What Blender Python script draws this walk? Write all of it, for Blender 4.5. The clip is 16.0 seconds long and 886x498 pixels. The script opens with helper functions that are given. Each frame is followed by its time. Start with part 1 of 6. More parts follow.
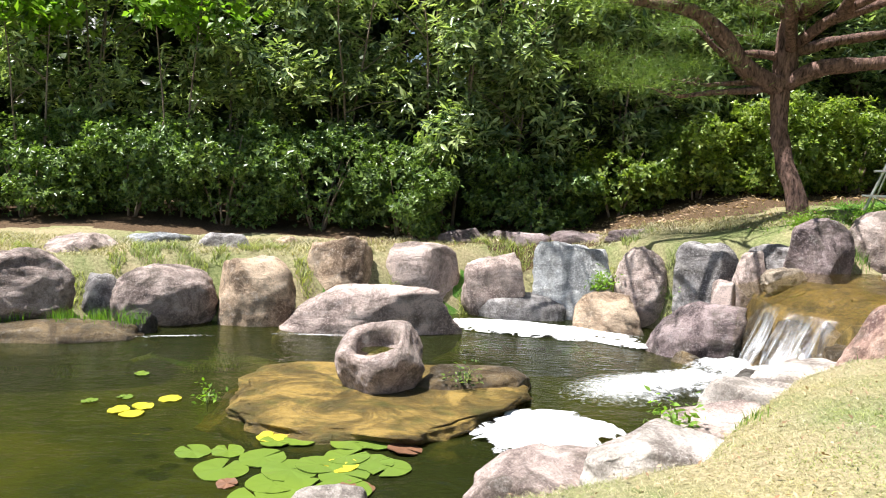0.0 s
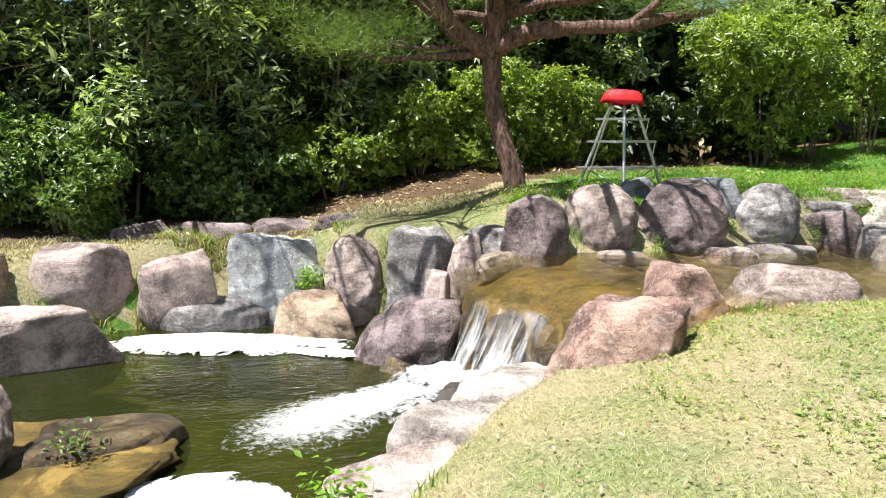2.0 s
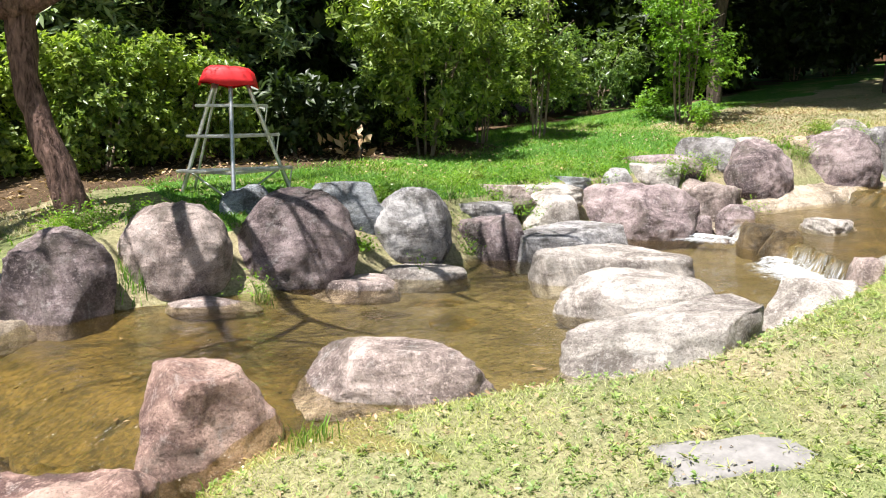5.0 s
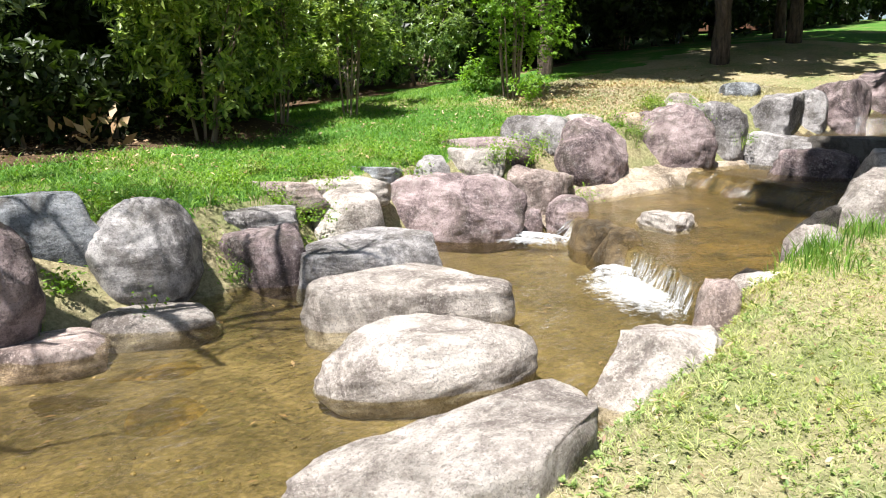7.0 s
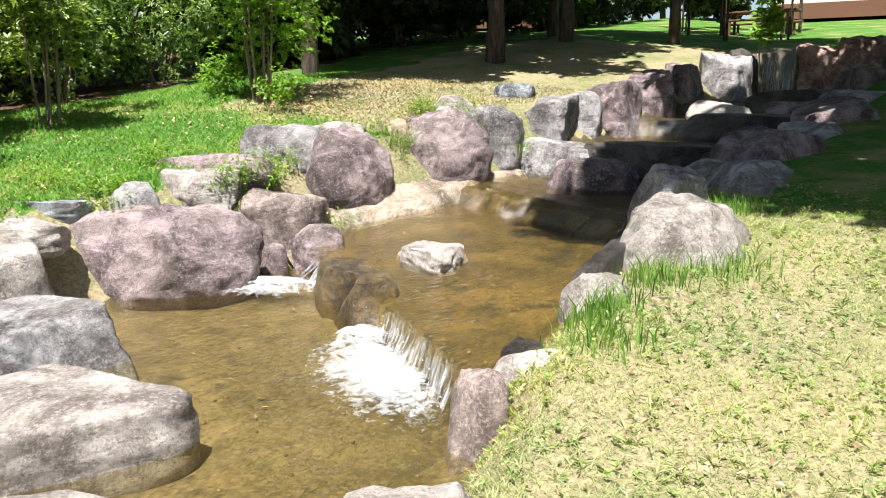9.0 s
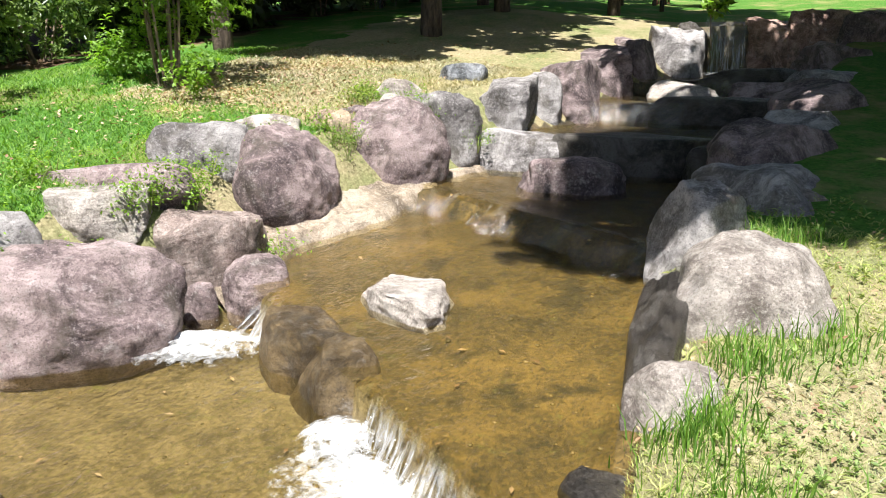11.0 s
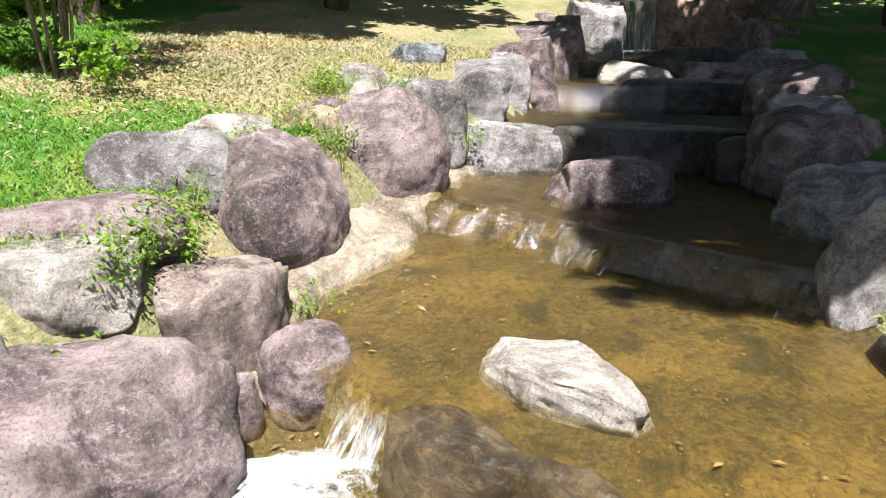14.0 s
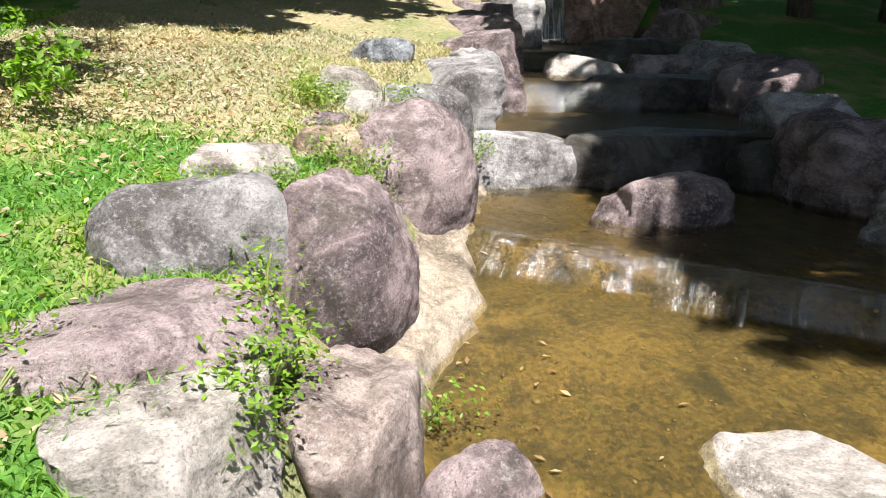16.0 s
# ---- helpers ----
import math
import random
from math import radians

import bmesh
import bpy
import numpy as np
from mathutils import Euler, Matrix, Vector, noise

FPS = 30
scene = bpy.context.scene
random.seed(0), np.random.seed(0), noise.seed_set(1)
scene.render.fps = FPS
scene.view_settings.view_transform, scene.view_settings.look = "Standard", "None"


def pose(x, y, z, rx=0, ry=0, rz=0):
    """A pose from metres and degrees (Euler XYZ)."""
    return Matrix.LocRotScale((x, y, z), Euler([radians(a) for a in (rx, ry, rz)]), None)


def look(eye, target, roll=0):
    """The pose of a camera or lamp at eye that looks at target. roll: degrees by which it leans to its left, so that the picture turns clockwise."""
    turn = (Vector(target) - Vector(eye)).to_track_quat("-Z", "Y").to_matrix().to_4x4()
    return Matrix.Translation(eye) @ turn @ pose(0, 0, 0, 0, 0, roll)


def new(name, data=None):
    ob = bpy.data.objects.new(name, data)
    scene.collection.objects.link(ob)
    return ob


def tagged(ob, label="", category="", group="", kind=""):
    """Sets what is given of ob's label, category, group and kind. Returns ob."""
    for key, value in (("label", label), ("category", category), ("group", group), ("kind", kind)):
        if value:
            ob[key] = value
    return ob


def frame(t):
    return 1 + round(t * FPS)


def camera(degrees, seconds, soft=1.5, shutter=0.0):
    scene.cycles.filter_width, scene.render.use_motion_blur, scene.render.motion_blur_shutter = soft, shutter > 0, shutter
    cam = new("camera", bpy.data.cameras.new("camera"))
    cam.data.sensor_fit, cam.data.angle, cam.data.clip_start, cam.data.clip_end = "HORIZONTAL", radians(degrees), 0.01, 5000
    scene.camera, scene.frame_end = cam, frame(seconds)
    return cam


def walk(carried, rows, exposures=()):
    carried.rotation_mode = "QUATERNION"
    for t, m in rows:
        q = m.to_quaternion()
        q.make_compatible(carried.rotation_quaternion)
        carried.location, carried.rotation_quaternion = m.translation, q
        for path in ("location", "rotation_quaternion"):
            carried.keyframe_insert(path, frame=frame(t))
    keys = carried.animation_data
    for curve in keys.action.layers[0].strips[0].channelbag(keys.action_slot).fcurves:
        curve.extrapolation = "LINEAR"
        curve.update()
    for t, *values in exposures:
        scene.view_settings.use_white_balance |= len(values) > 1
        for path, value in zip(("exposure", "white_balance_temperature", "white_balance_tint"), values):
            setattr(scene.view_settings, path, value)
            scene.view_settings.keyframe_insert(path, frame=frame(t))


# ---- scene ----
cam = camera(61.0, 16.0, soft=1.0)
METRES, EYE, TILT, LEAN, TURN = 15.0, 1.5, -6.0, -2.5, 0.0
ROWS = [
    (0.0, 0.0, 0.0, 0.0, -0.0, 0.0, 0.0),
    (0.5, 0.012, 0.0302, 0.0023, -4.96, -0.65, 0.87),
    (1.0, 0.0283, 0.0552, 0.0067, -9.94, -1.3, 1.69),
    (1.5, 0.0521, 0.0763, 0.0117, -14.47, -1.9, 2.46),
    (2.0, 0.0733, 0.1019, 0.0126, -17.78, -2.43, 3.0),
    (2.5, 0.0972, 0.1254, 0.0177, -20.64, -2.93, 3.42),
    (3.0, 0.1262, 0.1439, 0.0221, -23.34, -3.31, 3.83),
    (3.5, 0.1532, 0.169, 0.0255, -26.26, -3.73, 4.19),
    (4.0, 0.1833, 0.1856, 0.0273, -30.1, -4.23, 4.62),
    (4.5, 0.2138, 0.1981, 0.0309, -34.31, -4.87, 5.08),
    (7.0, 0.3621, 0.2785, 0.0454, -49.28, -9.25, 6.34),
    (7.5, 0.3921, 0.2784, 0.0499, -53.4, -9.84, 6.56),
    (8.0, 0.4233, 0.2879, 0.0512, -57.92, -10.24, 6.75),
    (8.5, 0.4527, 0.2968, 0.0499, -61.95, -10.7, 6.83),
    (11.0, 0.5571, 0.3759, 0.0702, -71.32, -14.74, 6.85),
    (11.5, 0.5638, 0.3895, 0.0728, -75.44, -15.32, 6.78),
    (12.0, 0.5676, 0.4063, 0.0739, -77.85, -16.04, 6.75),
    (12.5, 0.5797, 0.4312, 0.0756, -79.03, -16.76, 6.72),
    (13.0, 0.5947, 0.4631, 0.081, -80.42, -17.27, 6.61),
    (13.5, 0.6086, 0.4893, 0.084, -82.36, -17.67, 6.5),
    (14.0, 0.6321, 0.5164, 0.0864, -85.38, -18.3, 6.37),
    (14.5, 0.6502, 0.5427, 0.0919, -88.9, -19.03, 6.12),
    (15.0, 0.6732, 0.5684, 0.0923, -92.66, -19.78, 5.88),
    (15.5, 0.6945, 0.5984, 0.0995, -95.86, -20.51, 5.65),
    (16.0, 0.7138, 0.6241, 0.103, -98.86, -21.09, 5.41),
]
walk(cam, [(t, pose(0, 0, EYE, TILT, LEAN, TURN) @ pose(METRES * x, METRES * y, METRES * z, 90 + pitch, roll, yaw)) for t, x, y, z, yaw, pitch, roll in ROWS])

# ---- light and exposure ----
SUN_TO = Vector((-0.57, -0.08, 1.45)).normalized()
SUN_EL = math.asin(SUN_TO.z)
SUN_AZ = math.atan2(SUN_TO.x, SUN_TO.y)
world = bpy.data.worlds.new("sky_world")
scene.world = world
world.use_nodes = True
wn = world.node_tree.nodes
sky = wn.new("ShaderNodeTexSky")
sky.sky_type, sky.sun_disc = "NISHITA", False
sky.sun_elevation, sky.sun_rotation = SUN_EL, SUN_AZ
world.node_tree.links.new(sky.outputs[0], wn["Background"].inputs[0])
wn["Background"].inputs[1].default_value = 0.055
sun_data = bpy.data.lights.new("sun", "SUN")
sun_data.energy, sun_data.angle, sun_data.color = 5.0, radians(0.55), (1.0, 0.98, 0.97)
sun = new("sun", sun_data)
sun.matrix_world = look(SUN_TO * 60, (0, 0, 0))
scene.view_settings.exposure = 1.30

# ---- materials ----


class Nodes:
    """A short way to write node materials."""

    def __init__(self, name):
        self.m = bpy.data.materials.new(name)
        self.m.use_nodes = True
        self.t = self.m.node_tree
        self.p = self.t.nodes["Principled BSDF"]
        self.out = self.t.nodes["Material Output"]

    def add(self, kind, operation="", feature="", blend=""):
        n = self.t.nodes.new("ShaderNode" + kind)
        if operation:
            n.operation = operation
        if feature:
            n.feature = feature
        if blend:
            n.data_type, n.blend_type = "RGBA", blend
        return n

    def link(self, a, b):
        self.t.links.new(a, b)

    def coords(self, which="Object"):
        return self.add("TexCoord").outputs[which]

    def place(self):
        return self.add("NewGeometry").outputs["Position"]

    def noise(self, vec, scale, detail=4.0, rough=0.55, distort=0.0):
        n = self.add("TexNoise")
        n.inputs["Scale"].default_value, n.inputs["Detail"].default_value = scale, detail
        n.inputs["Roughness"].default_value, n.inputs["Distortion"].default_value = rough, distort
        self.link(vec, n.inputs["Vector"])
        return n.outputs["Fac"]

    def ramp(self, fac, stops):
        r = self.add("ValToRGB")
        e = r.color_ramp.elements
        e[0].position, e[0].color = stops[0][0], (*stops[0][1], 1)
        e[1].position, e[1].color = stops[-1][0], (*stops[-1][1], 1)
        for pos, col in stops[1:-1]:
            e.new(pos).color = (*col, 1)
        self.link(fac, r.inputs[0])
        return r.outputs[0]

    def band(self, fac, lo, hi):
        return self.ramp(fac, [(lo, (0, 0, 0)), (hi, (1, 1, 1))])

    def mix(self, fac, a, b, mode="MIX"):
        n = self.add("Mix", blend=mode)
        for slot, v in ((0, fac), (6, a), (7, b)):
            if isinstance(v, (int, float)):
                n.inputs[slot].default_value = v
            elif isinstance(v, tuple):
                n.inputs[slot].default_value = (*v, 1)
            else:
                self.link(v, n.inputs[slot])
        return n.outputs[2]

    def math(self, op, a, b=0.0):
        n = self.add("Math", operation=op)
        for i, v in enumerate((a, b)):
            if isinstance(v, (int, float)):
                n.inputs[i].default_value = v
            else:
                self.link(v, n.inputs[i])
        return n.outputs[0]

    def bump(self, height, strength=0.4, dist=0.02, under=None):
        b = self.add("Bump")
        b.inputs["Strength"].default_value, b.inputs["Distance"].default_value = strength, dist
        self.link(height, b.inputs["Height"])
        if under:
            self.link(under, b.inputs["Normal"])
        return b.outputs[0]

    def done(self, color, rough=0.8, normal=None, spec=0.3, metal=0.0):
        for slot, v in (("Base Color", color), ("Roughness", rough), ("Specular IOR Level", spec), ("Metallic", metal)):
            if isinstance(v, (int, float)):
                self.p.inputs[slot].default_value = v
            elif isinstance(v, tuple):
                self.p.inputs[slot].default_value = (*v, 1)
            else:
                self.link(v, self.p.inputs[slot])
        if normal:
            self.link(normal, self.p.inputs["Normal"])
        return self.m


def rock_material(name, light, mid, dark, stain=(0.10, 0.085, 0.065), stain_amount=0.5, rough=0.85, pale_amount=0.6, speck_amount=0.75):
    light, mid, dark = (tuple(c * k for c in col) for col, k in ((light, 1.36), (mid, 1.22), (dark, 0.88)))
    n = Nodes(name)
    rnd = n.add("ObjectInfo").outputs["Random"]
    shift = n.add("VectorMath", operation="ADD")
    n.link(n.coords(), shift.inputs[0])
    comb = n.add("CombineXYZ")
    n.link(n.math("MULTIPLY", rnd, 37.0), comb.inputs[0])
    n.link(n.math("MULTIPLY", rnd, 91.0), comb.inputs[2])
    n.link(comb.outputs[0], shift.inputs[1])
    v = shift.outputs[0]
    big = n.noise(v, 2.0, 7, 0.72, 0.8)
    col = n.ramp(big, [(0.40, dark), (0.5, mid), (0.58, light)])
    strata = n.add("Mapping")
    strata.inputs["Scale"].default_value = (1.0, 1.3, 4.2)
    strata.inputs["Rotation"].default_value = (0.35, 0.2, 0.0)
    n.link(v, strata.inputs["Vector"])
    seam = n.noise(strata.outputs[0], 2.6, 9, 0.74, 0.7)
    col = n.mix(n.math("MULTIPLY", n.band(seam, 0.53, 0.66), 0.45), col, tuple(c * 0.55 for c in dark))
    speck = n.noise(v, 34, 5, 0.85)
    col = n.mix(n.math("MULTIPLY", n.band(speck, 0.5, 0.7), speck_amount), col, tuple(min(1, c * 1.25) for c in light))
    col = n.mix(n.math("MULTIPLY", n.band(n.noise(v, 75, 2, 0.7), 0.52, 0.7), 0.55), col, tuple(c * 0.5 for c in dark))
    blot = n.noise(v, 3.4, 6, 0.72)
    col = n.mix(n.math("MULTIPLY", n.band(blot, 0.5, 0.64), stain_amount + 0.15), col, stain)
    pale = n.noise(v, 8.5, 7, 0.8)
    col = n.mix(n.math("MULTIPLY", n.band(pale, 0.54, 0.72), pale_amount * 0.8), col, (0.56, 0.535, 0.50))
    vor = n.add("TexVoronoi", feature="DISTANCE_TO_EDGE")
    vor.inputs["Scale"].default_value = 1.7
    wob = n.add("TexNoise")
    wob.inputs["Scale"].default_value, wob.inputs["Detail"].default_value = 2.2, 5
    n.link(v, wob.inputs["Vector"])
    n.link(n.mix(0.45, v, wob.outputs["Color"]), vor.inputs["Vector"])
    crack = n.band(vor.outputs["Distance"], 0.0, 0.028)
    col = n.mix(n.math("MULTIPLY", n.math("SUBTRACT", 1.0, crack), 0.1), col, tuple(c * 0.3 for c in dark))
    hue = n.add("HueSaturation")
    n.link(n.math("ADD", n.math("MULTIPLY", rnd, 0.3), 0.86), hue.inputs["Value"])
    n.link(col, hue.inputs["Color"])
    h = n.math("ADD", n.math("MULTIPLY", n.noise(v, 11, 9, 0.72, 0.4), 1.0), n.math("MULTIPLY", n.noise(v, 70, 3, 0.7), 0.3))
    nrm = n.bump(seam, 0.6, 0.10, n.bump(h, 1.0, 0.055))
    nrm = n.bump(crack, 0.12, 0.015, nrm)
    return n.done(hue.outputs[0], rough, nrm, 0.25)


ROCK = {
    "pink": rock_material("pink_granite", (0.48, 0.385, 0.34), (0.35, 0.27, 0.235), (0.22, 0.165, 0.145)),
    "tan": rock_material("tan_granite", (0.50, 0.38, 0.27), (0.38, 0.27, 0.18), (0.22, 0.15, 0.10)),
    "grey": rock_material("grey_granite", (0.40, 0.375, 0.36), (0.27, 0.25, 0.24), (0.16, 0.145, 0.14)),
    "pale": rock_material("pale_granite", (0.52, 0.465, 0.41), (0.40, 0.35, 0.305), (0.27, 0.225, 0.195), stain_amount=0.3),
    "mauve": rock_material("mauve_granite", (0.32, 0.25, 0.24), (0.20, 0.15, 0.145), (0.11, 0.083, 0.083)),
    "white": rock_material("white_quartz_rock", (0.66, 0.66, 0.64), (0.50, 0.50, 0.49), (0.33, 0.33, 0.33), stain_amount=0.35),
    "cement": rock_material("sandy_cement", (0.50, 0.415, 0.32), (0.40, 0.32, 0.235), (0.27, 0.21, 0.15), stain_amount=0.3),
    "slate": rock_material("slate_rock", (0.33, 0.34, 0.35), (0.20, 0.21, 0.22), (0.09, 0.095, 0.10)),
    "crust": rock_material("crusted_wet_rock", (0.19, 0.135, 0.07), (0.105, 0.072, 0.036), (0.05, 0.034, 0.018), rough=0.4, pale_amount=0.5, speck_amount=0.3),
    "brown": rock_material("red_brown_rock", (0.44, 0.30, 0.24), (0.31, 0.195, 0.155), (0.17, 0.10, 0.085)),
    "wet": rock_material("wet_dark_rock", (0.10, 0.09, 0.078), (0.06, 0.052, 0.044), (0.03, 0.026, 0.022), rough=0.35, pale_amount=0.12, speck_amount=0.4),
    "algae": rock_material("algae_covered_rock", (0.27, 0.18, 0.05), (0.15, 0.10, 0.028), (0.085, 0.06, 0.02), stain=(0.085, 0.085, 0.02), rough=0.4, pale_amount=0.06, speck_amount=0.15),
}


def lawn_material():
    n = Nodes("lawn_soil_and_grass")
    v = n.place()
    patch = n.noise(v, 0.8, 6, 0.65, 0.3)
    fine = n.noise(v, 26, 4, 0.75)
    green = n.ramp(fine, [(0.3, (0.08, 0.105, 0.035)), (0.55, (0.19, 0.21, 0.085)), (0.75, (0.32, 0.31, 0.15))])
    dry = n.ramp(fine, [(0.3, (0.17, 0.14, 0.075)), (0.55, (0.33, 0.28, 0.16)), (0.75, (0.46, 0.40, 0.25))])
    col = n.mix(n.band(patch, 0.36, 0.56), green, dry)
    bare = n.noise(v, 2.3, 5, 0.7)
    col = n.mix(n.band(bare, 0.62, 0.72), col, (0.34, 0.25, 0.15))
    return n.done(col, 0.95, n.bump(fine, 0.9, 0.03), 0.1)


def green_lawn_material():
    n = Nodes("fresh_clover_lawn")
    v = n.place()
    fine = n.noise(v, 22, 5, 0.75)
    col = n.ramp(fine, [(0.3, (0.03, 0.08, 0.012)), (0.55, (0.08, 0.19, 0.03)), (0.75, (0.15, 0.29, 0.06))])
    col = n.mix(n.band(n.noise(v, 0.9, 5, 0.65), 0.5, 0.68), col, (0.27, 0.24, 0.10))
    return n.done(col, 0.95, n.bump(fine, 0.9, 0.03), 0.1)


def soil_material():
    n = Nodes("leaf_litter_soil")
    v = n.place()
    fine = n.noise(v, 30, 5, 0.75)
    col = n.ramp(fine, [(0.3, (0.04, 0.026, 0.015)), (0.55, (0.12, 0.078, 0.045)), (0.75, (0.26, 0.175, 0.105))])
    return n.done(col, 0.95, n.bump(fine, 1.0, 0.03), 0.1)


def bed_material(name, dark, mid, light):
    n = Nodes(name)
    v = n.place()
    big = n.noise(v, 1.3, 6, 0.65, 0.5)
    col = n.ramp(big, [(0.36, dark), (0.5, mid), (0.62, light)])
    vor = n.add("TexVoronoi")
    vor.inputs["Scale"].default_value = 42
    n.link(v, vor.inputs["Vector"])
    col = n.mix(0.34, col, n.ramp(vor.outputs["Color"], [(0.2, tuple(c * 0.7 for c in dark)), (0.8, tuple(c * 1.25 for c in light))]))
    col = n.mix(n.band(n.noise(v, 3.0, 6, 0.7), 0.52, 0.64), col, dark)
    col = n.mix(n.band(n.noise(v, 7.0, 5, 0.7), 0.6, 0.72), col, (0.15, 0.14, 0.03))
    flow = n.add("Mapping")
    flow.inputs["Scale"].default_value = (1.0, 2.2, 1.0)
    flow.inputs["Rotation"].default_value = (0, 0, radians(20))
    n.link(v, flow.inputs["Vector"])
    frond = n.noise(flow.outputs[0], 13, 9, 0.78, 1.6)
    col = n.mix(n.band(frond, 0.5, 0.66), col, tuple(c * 0.45 for c in dark))
    col = n.mix(n.band(n.noise(flow.outputs[0], 24, 8, 0.8, 1.0), 0.58, 0.72), col, tuple(min(1, c * 1.5) for c in light))
    h = n.noise(v, 14, 8, 0.75)
    return n.done(col, 0.5, n.bump(h, 0.8, 0.04), 0.4)


def pond_bed_material():
    n = Nodes("murky_green_pond_bed")
    v = n.place()
    col = n.ramp(n.noise(v, 0.9, 5, 0.6, 0.6), [(0.32, (0.022, 0.026, 0.007)), (0.55, (0.085, 0.08, 0.02)), (0.75, (0.20, 0.16, 0.05))])
    return n.done(col, 0.9, None, 0.1)


def water_material(name, tint, murk, murk_color, ripple, scale):
    """Clear water: tinted see-through below, mirror gloss on top by the angle."""
    n = Nodes(name)
    v = n.place()
    stretch = n.add("Mapping")
    stretch.inputs["Scale"].default_value = (1.0, 1.7, 1.0)
    n.link(v, stretch.inputs["Vector"])
    w = stretch.outputs[0]
    h = n.math("ADD", n.noise(w, scale, 3, 0.5, 1.2), n.math("MULTIPLY", n.noise(w, scale * 3.3, 2, 0.5, 0.8), 0.4))
    nrm = n.bump(h, ripple, 0.05)
    see = n.add("BsdfTransparent")
    see.inputs[0].default_value = (*tint, 1)
    body = n.add("BsdfDiffuse")
    body.inputs[0].default_value = (*murk_color, 1)
    under = n.add("MixShader")
    under.inputs[0].default_value = murk
    n.link(see.outputs[0], under.inputs[1])
    n.link(body.outputs[0], under.inputs[2])
    gloss = n.add("BsdfGlossy")
    gloss.inputs["Roughness"].default_value = 0.06
    n.link(nrm, gloss.inputs["Normal"])
    fres = n.add("Fresnel")
    fres.inputs["IOR"].default_value = 1.33
    n.link(nrm, fres.inputs["Normal"])
    top = n.add("MixShader")
    n.link(fres.outputs[0], top.inputs[0])
    n.link(under.outputs[0], top.inputs[1])
    n.link(gloss.outputs[0], top.inputs[2])
    n.link(top.outputs[0], n.out.inputs["Surface"])
    return n.m


def falling_material(name="falling_water", cover=(0.44, 0.74), sheen=0.10, most=0.85):
    n = Nodes(name)
    v = n.coords("UV")
    mp = n.add("Mapping")
    mp.inputs["Scale"].default_value = (34, 1.2, 1)
    n.link(v, mp.inputs["Vector"])
    streak = n.noise(mp.outputs[0], 1.0, 5, 0.65, 0.5)
    see = n.add("BsdfTransparent")
    see.inputs[0].default_value = (0.93, 0.92, 0.86, 1)
    gl = n.add("BsdfGlossy")
    gl.inputs["Roughness"].default_value = 0.12
    n.link(n.bump(streak, 0.8, 0.03), gl.inputs["Normal"])
    clear = n.add("MixShader")
    clear.inputs[0].default_value = sheen
    n.link(see.outputs[0], clear.inputs[1])
    n.link(gl.outputs[0], clear.inputs[2])
    white = n.add("BsdfDiffuse")
    white.inputs[0].default_value = (0.80, 0.82, 0.84, 1)
    m = n.add("MixShader")
    sep = n.add("SeparateXYZ")
    n.link(v, sep.inputs[0])
    n.link(n.math("MULTIPLY", n.math("MULTIPLY", n.band(streak, *cover), n.band(sep.outputs[1], 0.08, 0.75)), most), m.inputs[0])
    n.link(clear.outputs[0], m.inputs[1])
    n.link(white.outputs[0], m.inputs[2])
    n.link(m.outputs[0], n.out.inputs["Surface"])
    return n.m


def foam_material(name, lo, hi, scale, most=1.0):
    """Froth that breaks up into the water."""
    n = Nodes(name)
    v = n.place()
    f = n.noise(v, scale, 7, 0.7, 0.6)
    away = n.add("VectorMath", operation="DISTANCE")
    n.link(n.coords("UV"), away.inputs[0])
    away.inputs[1].default_value = (0.5, 0.5, 0)
    k = n.band(n.math("SUBTRACT", n.math("ADD", f, 0.32), n.math("MULTIPLY", away.outputs["Value"], 0.85)), lo, hi)
    see = n.add("BsdfTransparent")
    white = n.add("BsdfDiffuse")
    white.inputs[0].default_value = (0.78, 0.79, 0.78, 1)
    n.link(n.bump(n.noise(v, 40, 4, 0.7), 0.5, 0.02), white.inputs["Normal"])
    m = n.add("MixShader")
    n.link(n.math("MULTIPLY", k, most), m.inputs[0])
    n.link(see.outputs[0], m.inputs[1])
    n.link(white.outputs[0], m.inputs[2])
    n.link(m.outputs[0], n.out.inputs["Surface"])
    return n.m


def leaf_material(name, low, high, gloss=0.45, through_light=0.35, odd=None):
    n = Nodes(name)
    rnd = n.add("NewGeometry").outputs["Random Per Island"]
    col = n.ramp(rnd, [(0.05, low), (0.9, high)] if not odd else [(0.05, low), (0.9, high), (0.97, odd)])
    big = n.noise(n.place(), 0.9, 3)
    col = n.mix(n.band(big, 0.35, 0.7), col, n.mix(1.0, col, (1.25, 1.15, 0.8), "MULTIPLY"))
    n.done(col, gloss, None, 0.4)
    tl = n.add("BsdfTranslucent")
    n.link(n.mix(1.0, col, (1.5, 1.7, 0.6), "MULTIPLY"), tl.inputs[0])
    m = n.add("MixShader")
    m.inputs[0].default_value = through_light
    n.link(n.p.outputs[0], m.inputs[1])
    n.link(tl.outputs[0], m.inputs[2])
    n.link(m.outputs[0], n.out.inputs["Surface"])
    return n.m


def bark_material(name, light, dark, scale=9):
    n = Nodes(name)
    mp = n.add("Mapping")
    mp.inputs["Scale"].default_value = (1, 1, 0.28)
    n.link(n.coords(), mp.inputs["Vector"])
    f = n.noise(mp.outputs[0], scale, 6, 0.7, 0.6)
    col = n.ramp(f, [(0.34, dark), (0.5, tuple((a + b) / 2 for a, b in zip(light, dark))), (0.66, light)])
    return n.done(col, 0.9, n.bump(f, 1.0, 0.08), 0.15)


